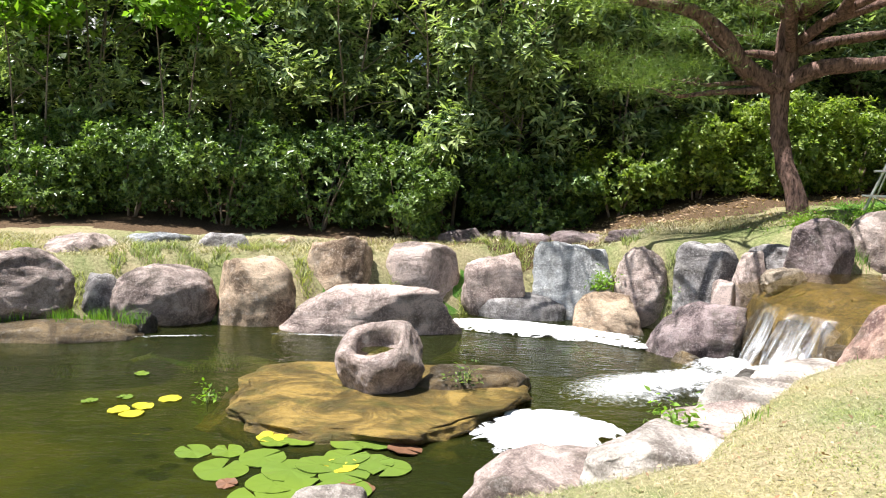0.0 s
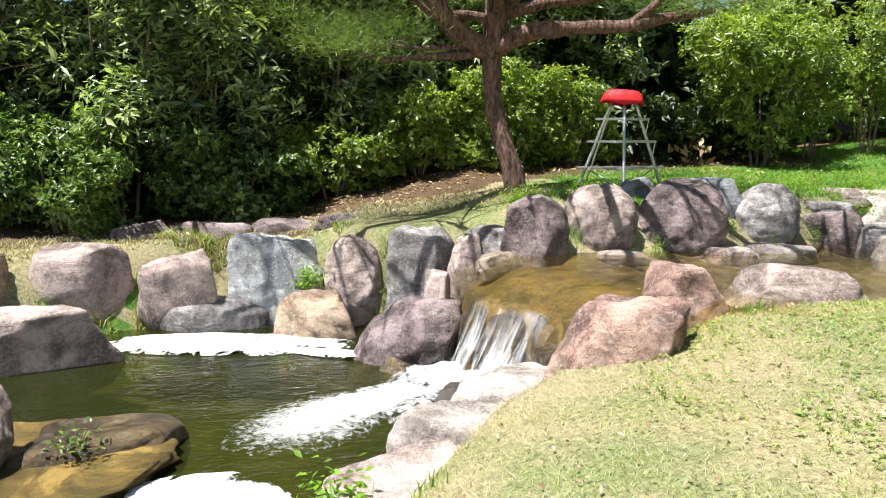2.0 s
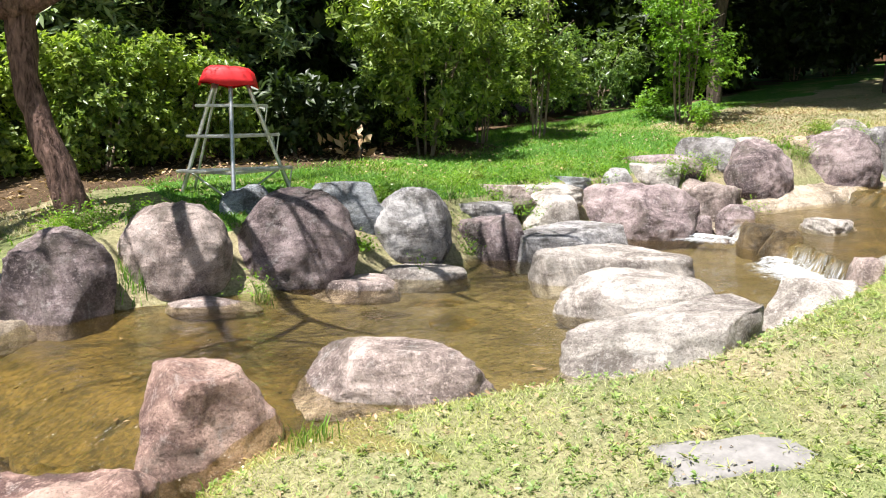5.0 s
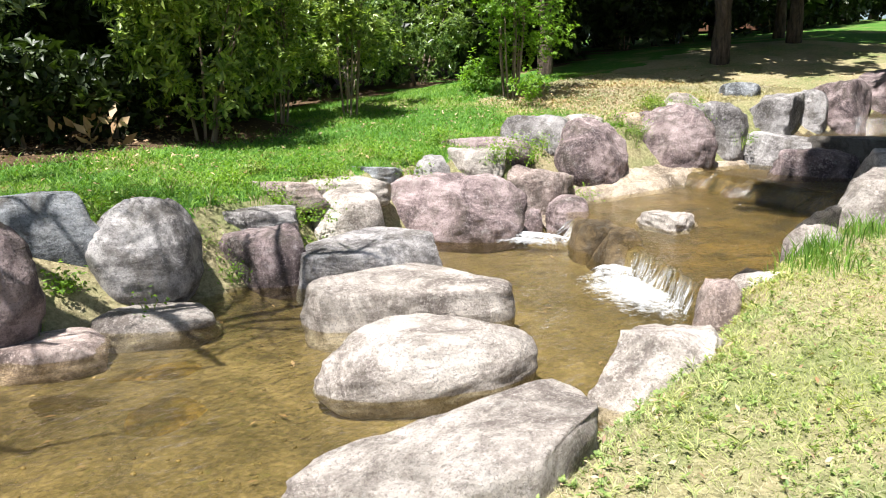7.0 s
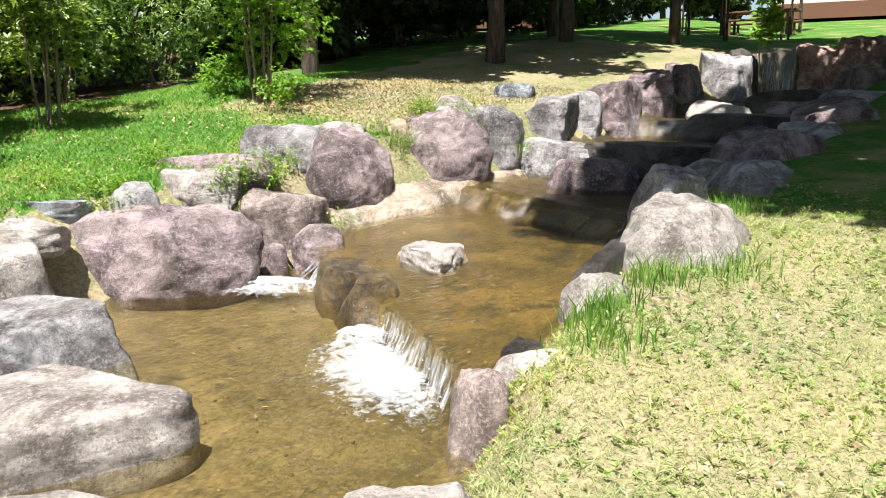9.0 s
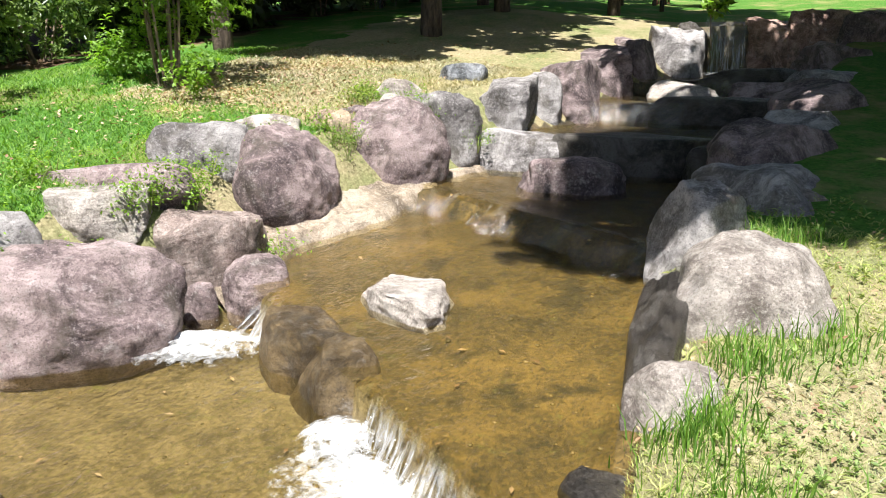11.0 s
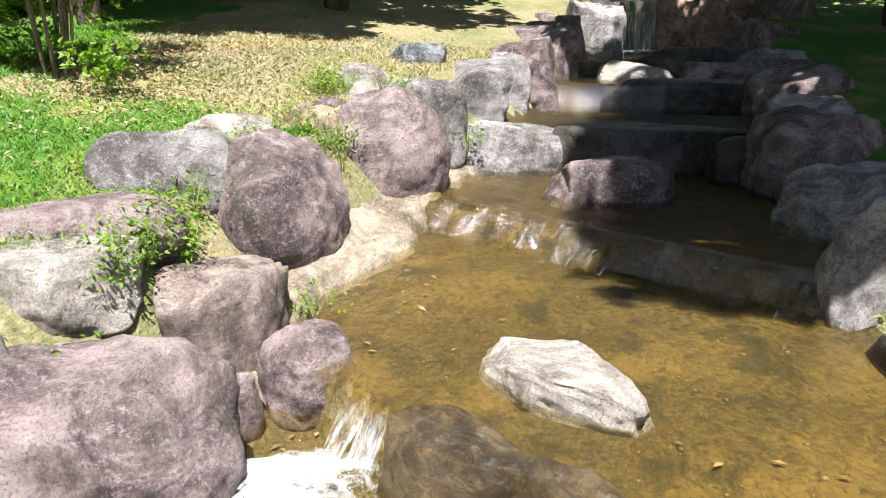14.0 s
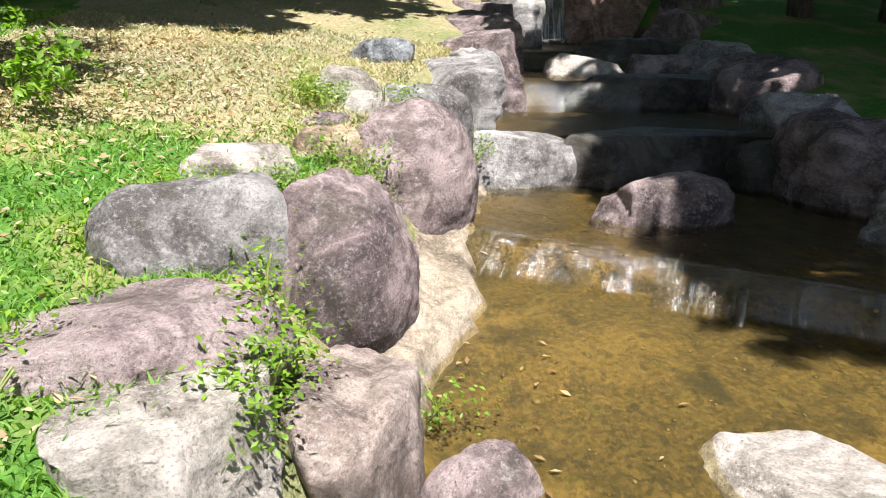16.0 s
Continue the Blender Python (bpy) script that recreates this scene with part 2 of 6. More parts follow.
def plain_material(name, color, rough=0.5, metal=0.0, grain=20.0, vary=0.25):
    n = Nodes(name)
    f = n.noise(n.coords(), grain, 5, 0.65)
    col = n.ramp(f, [(0.3, tuple(c * (1 - vary) for c in color)), (0.7, tuple(min(1, c * (1 + vary)) for c in color))])
    return n.done(col, rough, n.bump(f, 0.2, 0.005), 0.4, metal)


LAWN, GREEN, SOIL, BED, POND_BED = lawn_material(), green_lawn_material(), soil_material(), bed_material("golden_algae_stream_bed", (0.07, 0.053, 0.018), (0.155, 0.115, 0.043), (0.27, 0.205, 0.095)), pond_bed_material()
# olive algae bed; in the lower channel its dark colour replaces a reflection
BED_TERRACE = bed_material("olive_algae_and_reflection_bed", (0.034, 0.026, 0.007), (0.10, 0.066, 0.014), (0.215, 0.137, 0.034))
# darker copy of the bed: tree shade on the upper steps in its colour
BED_SHADE = bed_material("stream_bed_shade_dark", (0.018, 0.015, 0.008), (0.055, 0.043, 0.018), (0.13, 0.09, 0.04))
WATER_POND = water_material("green_pond_water", (0.58, 0.60, 0.28), 0.36, (0.034, 0.042, 0.010), 0.36, 3.0)
WATER_CLEAR = water_material("clear_stream_water", (0.95, 0.92, 0.78), 0.06, (0.22, 0.16, 0.055), 0.55, 6.0)
WATER_FAST = water_material("rippled_stream_water", (0.95, 0.90, 0.72), 0.04, (0.20, 0.16, 0.07), 1.0, 8.0)
DROPS = plain_material("white_water_drops", (0.8, 0.82, 0.84), 0.3)
FALLING = falling_material()
FALLING_THIN = falling_material("thin_running_water", (0.56, 0.82), 0.06, 0.34)
FOAM = foam_material("thick_foam", 0.40, 0.46, 3.2)
FROTH = foam_material("broken_froth", 0.46, 0.95, 16.0, 0.85)
SURGE = foam_material("dense_white_water", 0.44, 0.78, 11.0, 0.93)
LEAF_HEDGE = leaf_material("small_hedge_leaves", (0.035, 0.072, 0.024), (0.19, 0.28, 0.09), gloss=0.3, through_light=0.33)
LEAF_BRIGHT = leaf_material("yellow_green_shrub_leaves", (0.065, 0.115, 0.026), (0.28, 0.36, 0.10), gloss=0.3, through_light=0.38)
LEAF_BROAD = leaf_material("glossy_broad_leaves", (0.055, 0.095, 0.045), (0.37, 0.45, 0.24), gloss=0.18, through_light=0.33)
LEAF_YOUNG = leaf_material("fresh_young_leaves", (0.09, 0.17, 0.02), (0.20, 0.34, 0.05), through_light=0.45)
# near-black leaf colour holds the deep shade of the wood
LEAF_SHADED = leaf_material("wood_leaves_shade_dark", (0.012, 0.022, 0.006), (0.04, 0.065, 0.015), through_light=0.2)
NEEDLE = leaf_material("pine_needles", (0.07, 0.13, 0.03), (0.20, 0.29, 0.08), through_light=0.3)
GRASS_NEAR = leaf_material("mown_grass_blades", (0.20, 0.185, 0.115), (0.45, 0.415, 0.31), 0.7, 0.2)
GRASS_GREEN = leaf_material("green_grass_blades", (0.16, 0.20, 0.08), (0.40, 0.43, 0.21), 0.6, 0.3)
GRASS_FRESH = leaf_material("fresh_lawn_blades", (0.06, 0.15, 0.022), (0.19, 0.33, 0.065), 0.6, 0.35)
LAWN_WEED = leaf_material("lawn_weed_leaves", (0.12, 0.19, 0.055), (0.28, 0.36, 0.13), 0.5, 0.3)
LITTER = leaf_material("dry_fallen_leaves", (0.20, 0.12, 0.07), (0.44, 0.33, 0.24), 0.7, 0.1)
PINE_BARK = bark_material("red_pine_bark", (0.36, 0.22, 0.175), (0.035, 0.022, 0.018), 20)
DARK_BARK = bark_material("dark_bark", (0.16, 0.12, 0.09), (0.04, 0.03, 0.024))
PALE_BARK = bark_material("pale_twig_bark", (0.34, 0.27, 0.20), (0.14, 0.10, 0.075))
METAL = plain_material("aluminium", (0.62, 0.62, 0.60), 0.38, 0.85)
RED = plain_material("red_canvas", (0.62, 0.015, 0.02), 0.6, vary=0.12)
ORANGE = plain_material("orange_rubber", (0.75, 0.22, 0.02), 0.6)
PAD = leaf_material("lily_pads", (0.055, 0.12, 0.022), (0.15, 0.21, 0.035), 0.25, 0.06)
PAD_YELLOW = plain_material("yellow_lily_pad", (0.46, 0.40, 0.03), 0.35)
PAD_BROWN = plain_material("withered_lily_pad", (0.15, 0.07, 0.035), 0.6)
PAVING = plain_material("weathered_paving", (0.21, 0.195, 0.18), 0.9, grain=14)
RENDERED = plain_material("cream_render", (0.72, 0.66, 0.55), 0.9)
BROWN_WOOD = plain_material("brown_stained_wood", (0.16, 0.07, 0.04), 0.7)

# ---- building helpers ----
rng = np.random.default_rng(7)


def mesh_from(name, verts, faces, material=None, smooth=False):
    me = bpy.data.meshes.new(name)
    me.from_pydata(verts, [], faces)
    if material:
        me.materials.append(material)
    if smooth:
        me.polygons.foreach_set("use_smooth", np.ones(len(me.polygons), dtype=bool))
    me.update()
    return me


def part(name, me, parent=None, label="", at=None):
    ob = new(name, me)
    ob.parent = parent
    if at is not None:
        ob.matrix_basis = at
    if label:
        ob["label"] = label
    return ob


def bm_mesh(name, bm, material, smooth=False):
    me = bpy.data.meshes.new(name)
    bm.to_mesh(me)
    bm.free()
    me.materials.append(material)
    if smooth:
        me.polygons.foreach_set("use_smooth", np.ones(len(me.polygons), dtype=bool))
    return me


def line(*pairs):
    """A function of x, straight between the given (x, value) pairs."""
    xs, vs = [p[0] for p in pairs], [p[1] for p in pairs]
    return lambda x: np.interp(x, xs, vs)


def smooth01(a, lo, hi):
    k = np.clip((a - lo) / (hi - lo), 0, 1)
    return k * k * (3 - 2 * k)


def ripple(x, y, f, seed=0.0):
    """Cheap smooth unevenness for large sheets."""
    return (np.sin(x * f + seed) * np.cos(y * f * 1.13 - seed) + 0.5 * np.sin(x * f * 2.3 - y * f * 1.7 + seed * 2) + 0.3 * np.cos(x * f * 4.1 + y * f * 3.7)) / 1.8


# ---- the plan of the stream ----
far_edge = line((-40, 9.0), (-5, 8.5), (-3.5, 9.0), (-2, 9.4), (0.2, 10.4), (1.3, 10.9), (2.6, 10.4), (3.4, 10.1), (4.2, 9.85), (4.7, 9.6), (5.2, 9.1), (7, 8.95), (9.6, 9.2), (10.6, 9.7), (12, 9.4), (13, 8.9),
                (14.2, 9.0), (15.3, 8.5), (16.6, 8.15), (17.9, 7.7), (19, 7.2), (21, 6.7), (24, 5.9), (25.3, 5.5), (27, 5.3))
near_edge = line((-40, 1.5), (-4, 3.1), (-0.6, 3.9), (0.6, 4.3), (1.5, 4.7), (2.2, 5.5), (2.9, 6.3), (3.6, 6.7), (4.3, 6.5), (5, 6.66), (6, 6.5), (7.2, 6.0), (8.5, 5.9), (10.2, 6.0), (11.5, 6.0),
                 (13.6, 5.95), (15, 5.5), (17, 5.0), (20, 4.4), (24, 3.7), (27, 3.6))
far_top = line((-40, 0.1), (-3, 0.22), (0, 0.28), (2.5, 0.42), (4, 0.66), (5.5, 0.95), (8, 1.06), (10, 1.16), (12, 1.28), (14, 1.42), (16, 1.7), (18, 1.95), (20, 2.1), (25, 2.85), (30, 3.4), (40, 4.5), (55, 6.0), (80, 6.5))
near_top = line((-40, -0.3), (-6, -0.25), (0, -0.02), (2, 0.06), (4, 0.28), (8, 0.64), (12, 0.98), (14, 1.2), (16, 1.42), (19, 1.75), (25, 2.75), (30, 3.3), (40, 4.5), (55, 6.0), (80, 6.5))


def lip(k, y):
    """The x of the k-th drop, for a given y."""
    y = np.asarray(y, dtype=float)
    return (np.where(y < 8.6, 3.62 + (8.5 - y) * 0.45, 3.6 + (y - 8.6) * 0.25), 12.62 - (8.4 - y) * 0.93, 15.9 - (8.57 - y) * 0.8, 17.4 + (y - 7) * 0.2, 19.65 + (y - 6.5) * 0.1, 21.6 + (y - 6) * 0.15, 25.05 + 0 * y)[k]


LEVEL = (-0.65, 0.43, 0.67, 1.0, 1.4, 1.7, 1.93, 3.0)
DEPTH = (0.55, 0.12, 0.05, 0.06, 0.06, 0.06, 0.06, 0.1)


def bed_height(x, y):
    z = np.full(np.shape(x), LEVEL[0] - DEPTH[0])
    for k in range(7):
        step = smooth01(x - lip(k, y), -0.3, 0.16) if k == 2 else smooth01(x - lip(k, y), -0.04, 0.14) if k else 0.84 * smooth01(x - lip(k, y), -0.05, 0.2) + 0.16 * smooth01(x - lip(k, y), 0.15, 0.9)
        z = z + step * ((LEVEL[k + 1] - DEPTH[k + 1]) - (LEVEL[k] - DEPTH[k]))
    # the first terrace climbs gently towards the next drop
    z = z + 0.13 * smooth01(x - lip(1, y), 0.3, 2.8) * (1 - smooth01(x - lip(2, y), -0.05, 0.1))
    return z + 0.02 * ripple(x, y, 3.1)


def ground_height(x, y):
    x, y = np.asarray(x, dtype=float), np.asarray(y, dtype=float)
    bed = bed_height(x, y)
    d_far, d_near = y - far_edge(x), near_edge(x) - y
    wide = 1.15 + 0.55 * (1 - smooth01(x, 2.6, 3.4)) - 0.1 * smooth01(x, 12, 16) - 0.35 * smooth01(x, 2.8, 3.4) * (1 - smooth01(x, 5.0, 6.0))
    top = far_top(x) + 0.1 * np.clip(d_far - wide, 0, 4) + 0.035 * ripple(x, y, 0.9)
    top = top + 2.5 * smooth01(d_far, 9.5, 19) * (1 - smooth01(x, 17, 26))
    z = bed + (top - bed) * smooth01(d_far, 0.0, wide) ** 1.15
    low = near_top(x) - 0.2 * (1 - smooth01(d_near, 0.1, 1.8)) * (1 - smooth01(x, 3, 5)) + 0.02 * ripple(x, y, 1.1, 2)
    z = z + (low - z) * smooth01(d_near, -0.12, 0.5)
    # the channel begins behind the top fall
    return z + (np.maximum(far_top(x), z) - z) * smooth01(x, 25.9, 27.2)


def build_ground():
    xs = np.concatenate([[-900, -400, -180, -80, -45, -28, -18, -13], np.arange(-10, 27.6, 0.11), [29, 31, 34, 38, 44, 52, 64, 90, 180, 400, 900]])
    ys = np.concatenate([[-900, -400, -180, -80, -40, -20, -11, -7, -5, -3.6], np.arange(-2.4, 14.6, 0.11), [15.5, 16.5, 17.5, 19, 21, 24, 28, 34, 44, 60, 90, 180, 400, 900]])
    gx, gy = np.meshgrid(xs, ys)
    gz = ground_height(gx, gy)
    nx, ny = len(xs), len(ys)
    idx = np.arange(nx * ny).reshape(ny, nx)
    faces = np.stack([idx[:-1, :-1], idx[:-1, 1:], idx[1:, 1:], idx[1:, :-1]], axis=-1).reshape(-1, 4)
    me = mesh_from("ground", np.stack([gx, gy, gz], -1).reshape(-1, 3).tolist(), faces.tolist(), None, True)
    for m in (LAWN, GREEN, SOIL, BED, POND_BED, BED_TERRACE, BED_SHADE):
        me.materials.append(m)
    cx = (gx[:-1, :-1] + gx[1:, 1:]) / 2
    cy = (gy[:-1, :-1] + gy[1:, 1:]) / 2
    wob = 0.25 * ripple(cx, cy, 2.2, 1)
    kind = np.zeros(cx.shape, dtype=np.int32)
    beyond = cy > far_edge(cx) + 0.15
    kind[beyond & ((cx + wob > 6.2) | ((cy - far_edge(cx) + 2 * wob < 0.7) & (cx < 2.4)))] = 1
    kind[beyond & (cx + 2 * wob > 15.6) & (cy + 2 * wob < 12.2)] = 0
    kind[beyond & (cy - far_edge(cx) + wob > 3.0) & (cx < 5)] = 2
    kind[beyond & (cx > 4.6) & (cy - far_edge(cx) + wob * 0.5 < 1.0)] = 0
    # hedge soil, its band drawn wider to stand for shade under the shrubs
    kind[(cy + wob > 12.1 + 0.09 * np.clip(cx - 4, 0, 8)) & (cx < 12.6)] = 2
    kind[(cy + wob > 15.0)] = 2
    inside = (cy < far_edge(cx) + 0.3) & (cy > near_edge(cx) - 0.12) & (cx < 27) & (cx > -39)
    kind[cx > 27] = 1
    # near bank switches to the darker green to deepen the tree shade by colour
    kind[(cx + wob > 13.6) & (cy < near_edge(cx))] = 1
    kind[inside] = 3
    # terrace algae, and below x 6.3 the hedge's dark reflection as bed colour
    kind[inside & ((cx > lip(1, cy) + 0.1) | (cx + 2 * wob < 6.3))] = 5
    # upper steps take the bed that has shade in its colour
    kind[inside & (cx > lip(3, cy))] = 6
    kind[inside & (cx < lip(0, cy) - 0.5)] = 4
    me.polygons.foreach_set("material_index", kind.ravel())
    return tagged(new("ground", me), "mown lawn and stream bed under the boulders", "ground", kind="structure")


build_ground()


def water_sheet(name, k, y0, y1, material, label, slope=0.0, x_from=None):
    ys = np.arange(y0, y1 + 0.01, 0.1)
    verts, faces = [], []
    n = 40
    for j, y in enumerate(ys):
        a = x_from if k == 0 else float(lip(k - 1, y)) + 0.0
        b = float(lip(k, y)) + 0.02
        for i in range(n + 1):
            u = i / n
            x = a + (b - a) * u
            dip = 0.24 * (1 - smooth01(x - a, 0.05, 0.7)) if k == 1 else 0.0
            z = LEVEL[k] - dip + slope * smooth01(x - a, 0.3, 2.8) + 0.006 * float(ripple(x, y, 6.0, k))
            verts.append((x, y, z))
            if i < n and j < len(ys) - 1:
                q = j * (n + 1) + i
                faces.append((q, q + 1, q + n + 2, q + n + 1))
    return tagged(new(name, mesh_from(name, verts, faces, material, True)), label, "water", kind="structure")


water_sheet("water_pond", 0, 1.0, 11.6, WATER_POND, "murky green pond water with slow ripples", x_from=-38.0)
water_sheet("water_pool", 1, 5.6, 10.4, WATER_CLEAR, "clear shallow pool over a golden bed")
water_sheet("water_terrace", 2, 5.5, 9.4, WATER_CLEAR, "thin clear water running over golden algae", slope=0.13)
water_sheet("water_shelf", 3, 4.8, 8.9, WATER_FAST, "clear shallow water on a stone shelf")
water_sheet("water_step", 4, 4.4, 8.2, WATER_FAST, "shaded shallow water between stone steps")
water_sheet("water_upper", 5, 4.0, 7.6, WATER_FAST, "shaded shallow water between stone steps")
water_sheet("water_top", 6, 3.4, 7.2, WATER_FAST, "dark shaded water under the waterfall")


def fall_sheet(name, a, b, top, drop, out, material, label, uneven=0.05, ny=14, seed=1.0):
    """Curved strands of water that leave the lip a-b, fall by drop and land out metres further."""
    a, b = Vector((*a, 0)), Vector((*b, 0))
    whole = tagged(new(name), label, "waterfall")
    whole.matrix_basis = Matrix.Translation((a.x, a.y, top - drop))
    across = b - a
    o = Vector((*out, 0))
    strands = max(2, int(across.length / 0.38))
    for s in range(strands):
        u0, u1 = max(0.0, s / strands - 0.02), min(1.0, (s + 1) / strands + 0.02)
        n = max(6, int(across.length * (u1 - u0) / 0.035))
        throw = 1 + 0.3 * math.sin(seed * 3 + s * 2.1)
        verts, faces, uvs = [], [], []
        for j in range(ny + 1):
            v = j / ny
            for i in range(n + 1):
                u = u0 + (u1 - u0) * i / n
                w = noise.noise(Vector((u * across.length * 4 + seed * 9, v * 1.2, seed))) + 0.5 * noise.noise(Vector((u * across.length * 14, v * 2.5, seed + s)))
                p = across * u + o * (0.12 * v + 0.88 * (1 - math.cos(v * 1.57))) * throw * (1 + 0.5 * w) - o.normalized() * 0.04
                verts.append((p.x, p.y, drop + 0.012 - drop * v ** 1.6 + uneven * w * (0.15 + v)))
                uvs.append((u * across.length / 1.5, v))
                if i < n and j < ny:
                    q = j * (n + 1) + i
                    faces.append((q, q + 1, q + n + 2, q + n + 1))
        me = mesh_from("strand", verts, faces, material, True)
        uv = me.uv_layers.new(name="UVMap")
        for lp in me.loops:
            uv.data[lp.index].uv = uvs[lp.vertex_index]
        part("strand", me, whole)
    if material is FALLING_THIN:
        return whole
    # drops thrown up where it lands
    k = int(170 * across.length)
    pos = np.stack([rng.random(k), rng.random(k), np.abs(rng.normal(size=k)) * 0.35 * min(drop, 0.5)], -1)
    foot = np.array([(across * float(q[0]) + o * (0.8 + 0.7 * float(q[1])))[:2] for q in pos]) + rng.normal(size=(k, 2)) * 0.04
    d = np.stack([foot[:, 0], foot[:, 1], pos[:, 2]], -1)
    r = rng.uniform(0.0015, 0.004, k)[:, None]
    tet = np.array([[1, 1, 1], [1, -1, -1], [-1, 1, -1], [-1, -1, 1]], dtype=float)
    v = (d[:, None, :] + tet[None] * r[:, None, :]).reshape(-1, 3)
    q = np.arange(k)[:, None] * 4
    f = np.concatenate([q + np.array([[0, 1, 2]]), q + np.array([[0, 3, 1]]), q + np.array([[0, 2, 3]]), q + np.array([[1, 3, 2]])], 1).reshape(-1, 3)
    tagged(part("spray", mesh_from("spray", v.tolist(), f.tolist(), DROPS), whole), kind="stuff")
    return whole


fall_sheet("waterfall", (3.60, 8.85), (3.66, 8.40), 0.20, 0.84, (-0.16, -0.06), FALLING_THIN, "clear water sliding down a dark rock beside the cascade", 0.04, 14)
fall_sheet("waterfall", (3.66, 8.42), (3.72, 8.10), 0.17, 0.80, (-0.30, -0.10), FALLING, "narrow white spout of the pond cascade", 0.06, 18, seed=1.4)
fall_sheet("waterfall", (3.74, 8.02), (4.00, 7.42), 0.14, 0.78, (-0.52, -0.22), FALLING, "white cascade tumbling into the pond", 0.09, 18, seed=1.9)
fall_sheet("waterfall", (11.55, 7.22), (10.62, 6.28), LEVEL[2], 0.26, (-0.07, 0.06), FALLING, "broken curtain of water over the pool lip", 0.015, seed=2)
fall_sheet("waterfall", (12.68, 8.6), (12.5, 8.36), LEVEL[2], 0.25, (-0.17, 0.10), FALLING, "small spout of water beside a round rock", 0.03, seed=3)
fall_sheet("waterfall", (15.95, 8.6), (13.6, 5.75), 1.0, 0.22, (-0.22, 0.15), FALLING_THIN, "thin water running over an algae step", 0.03, seed=4)
fall_sheet("waterfall", (19.35, 7.3), (18.95, 5.9), 1.7, 0.33, (-0.2, 0.05), FALLING_THIN, "thin sheet of water over a stone step", 0.03, seed=5)
fall_sheet("waterfall", (21.75, 6.9), (21.3, 4.2), 1.93, 0.24, (-0.2, 0.05), FALLING_THIN, "thin sheet of water over a stone step", 0.03, seed=6)
fall_sheet("waterfall", (25.0, 5.72), (25.0, 4.95), 3.02, 1.1, (-0.3, 0.0), FALLING, "white waterfall dropping between dark boulders", 0.05, 20, seed=7)


def froth(name, x, y, z, w, d, yaw, material, label, thick=0.03, seed=1.0):
    """A patch of foam with a ragged, domed outline."""
    n, m = 40, 9
    verts, faces, uvs = [(0, 0, thick)], [], [(0.5, 0.5)]
    for j in range(1, m + 1):
        r = j / m
        for i in range(n):
            t = 2 * math.pi * i / n
            c = Vector((math.cos(t), math.sin(t), 0))
            k = 1 + 0.24 * noise.fractal(c * 1.2 + Vector((seed * 7, seed, 0)), 1.0, 2.0, 4)
            h = thick * (1 - r ** 4) * (1 + 0.5 * noise.noise(c * 3 * r + Vector((seed, 0, 5)))) - 0.004 * (j == m)
            verts.append((c.x * r * k * w / 2, c.y * r * k * d / 2, h))
            uvs.append((0.5 + 0.5 * c.x * r, 0.5 + 0.5 * c.y * r))
    for i in range(n):
        faces.append((0, 1 + i, 1 + (i + 1) % n))
    for j in range(m - 1):
        for i in range(n):
            a, b = 1 + j * n + i, 1 + j * n + (i + 1) % n
            faces.append((a, a + n, b + n, b))
    me = mesh_from(name, verts, faces, material, True)
    uv = me.uv_layers.new(name="UVMap")
    for lp in me.loops:
        uv.data[lp.index].uv = uvs[lp.vertex_index]
    ob = tagged(new(name, me), label, "foam", kind="stuff")
    ob.matrix_basis = pose(x, y, z + 0.012, 0, 0, yaw)
    return ob


froth("foam", 1.35, 10.2, -0.648, 2.9, 1.0, -14, FOAM, "thick white foam drifted against the bank stones", 0.04, 1)
froth("foam", 2.5, 9.5, -0.646, 1.6, 0.28, -32, FOAM, "thin tail of white foam on the pond", 0.025, 2)
froth("foam", 0.95, 6.1, -0.648, 1.35, 1.15, 20, FOAM, "thick white foam caught beside the flat island rock", 0.04, 3)
froth("foam", 2.55, 7.75, -0.644, 2.3, 0.95, 28, SURGE, "churned white froth running out from the cascade", 0.05, 4)
froth("foam", 3.35, 8.05, -0.63, 1.25, 1.15, 30, SURGE, "dense white froth at the foot of the cascade", 0.13, 5)
froth("foam", 1.95, 7.5, -0.645, 1.6, 1.1, 35, FROTH, "broken froth spreading over the pond", 0.02, 15)
froth("foam", 3.45, 7.3, -0.60, 0.9, 0.5, 40, SURGE, "white water racing past a dark wet rock", 0.1, 16)
froth("foam", 11.43, 7.34, 0.436, 0.55, 0.45, 45, SURGE, "dense white froth below the pool lip", 0.04, 6)
froth("foam", 10.95, 6.85, 0.436, 1.5, 0.4, 46, SURGE, "dense white froth along the pool lip", 0.03, 7)
froth("foam", 10.84, 6.92, 0.434, 1.7, 0.7, 46, FROTH, "thinning froth below the pool lip", 0.02, 17)
froth("foam", 12.36, 8.78, 0.434, 0.95, 0.42, 104, SURGE, "white froth under a small spout", 0.06, 8)
froth("foam", 12.22, 8.82, 0.433, 1.1, 0.62, 104, FROTH, "thinning froth round the small spout", 0.02, 18)
froth("foam", -3.2, 8.9, -0.647, 1.1, 0.10, 16, FROTH, "thin white scum line at the pond edge", 0.01, 10)
froth("foam", -1.5, 9.3, -0.647, 1.2, 0.07, 4, FROTH, "thin white scum line at the pond edge", 0.01, 11)
froth("foam", 24.5, 5.3, 1.935, 0.8, 1.2, 0, FROTH, "white froth at the foot of the waterfall", 0.05, 12)

# ---- boulders ----
_bm = bmesh.new()
bmesh.ops.create_icosphere(_bm, subdivisions=5, radius=1.0)
_bm.verts.ensure_lookup_table()
SPHERE = np.array([v.co[:] for v in _bm.verts])
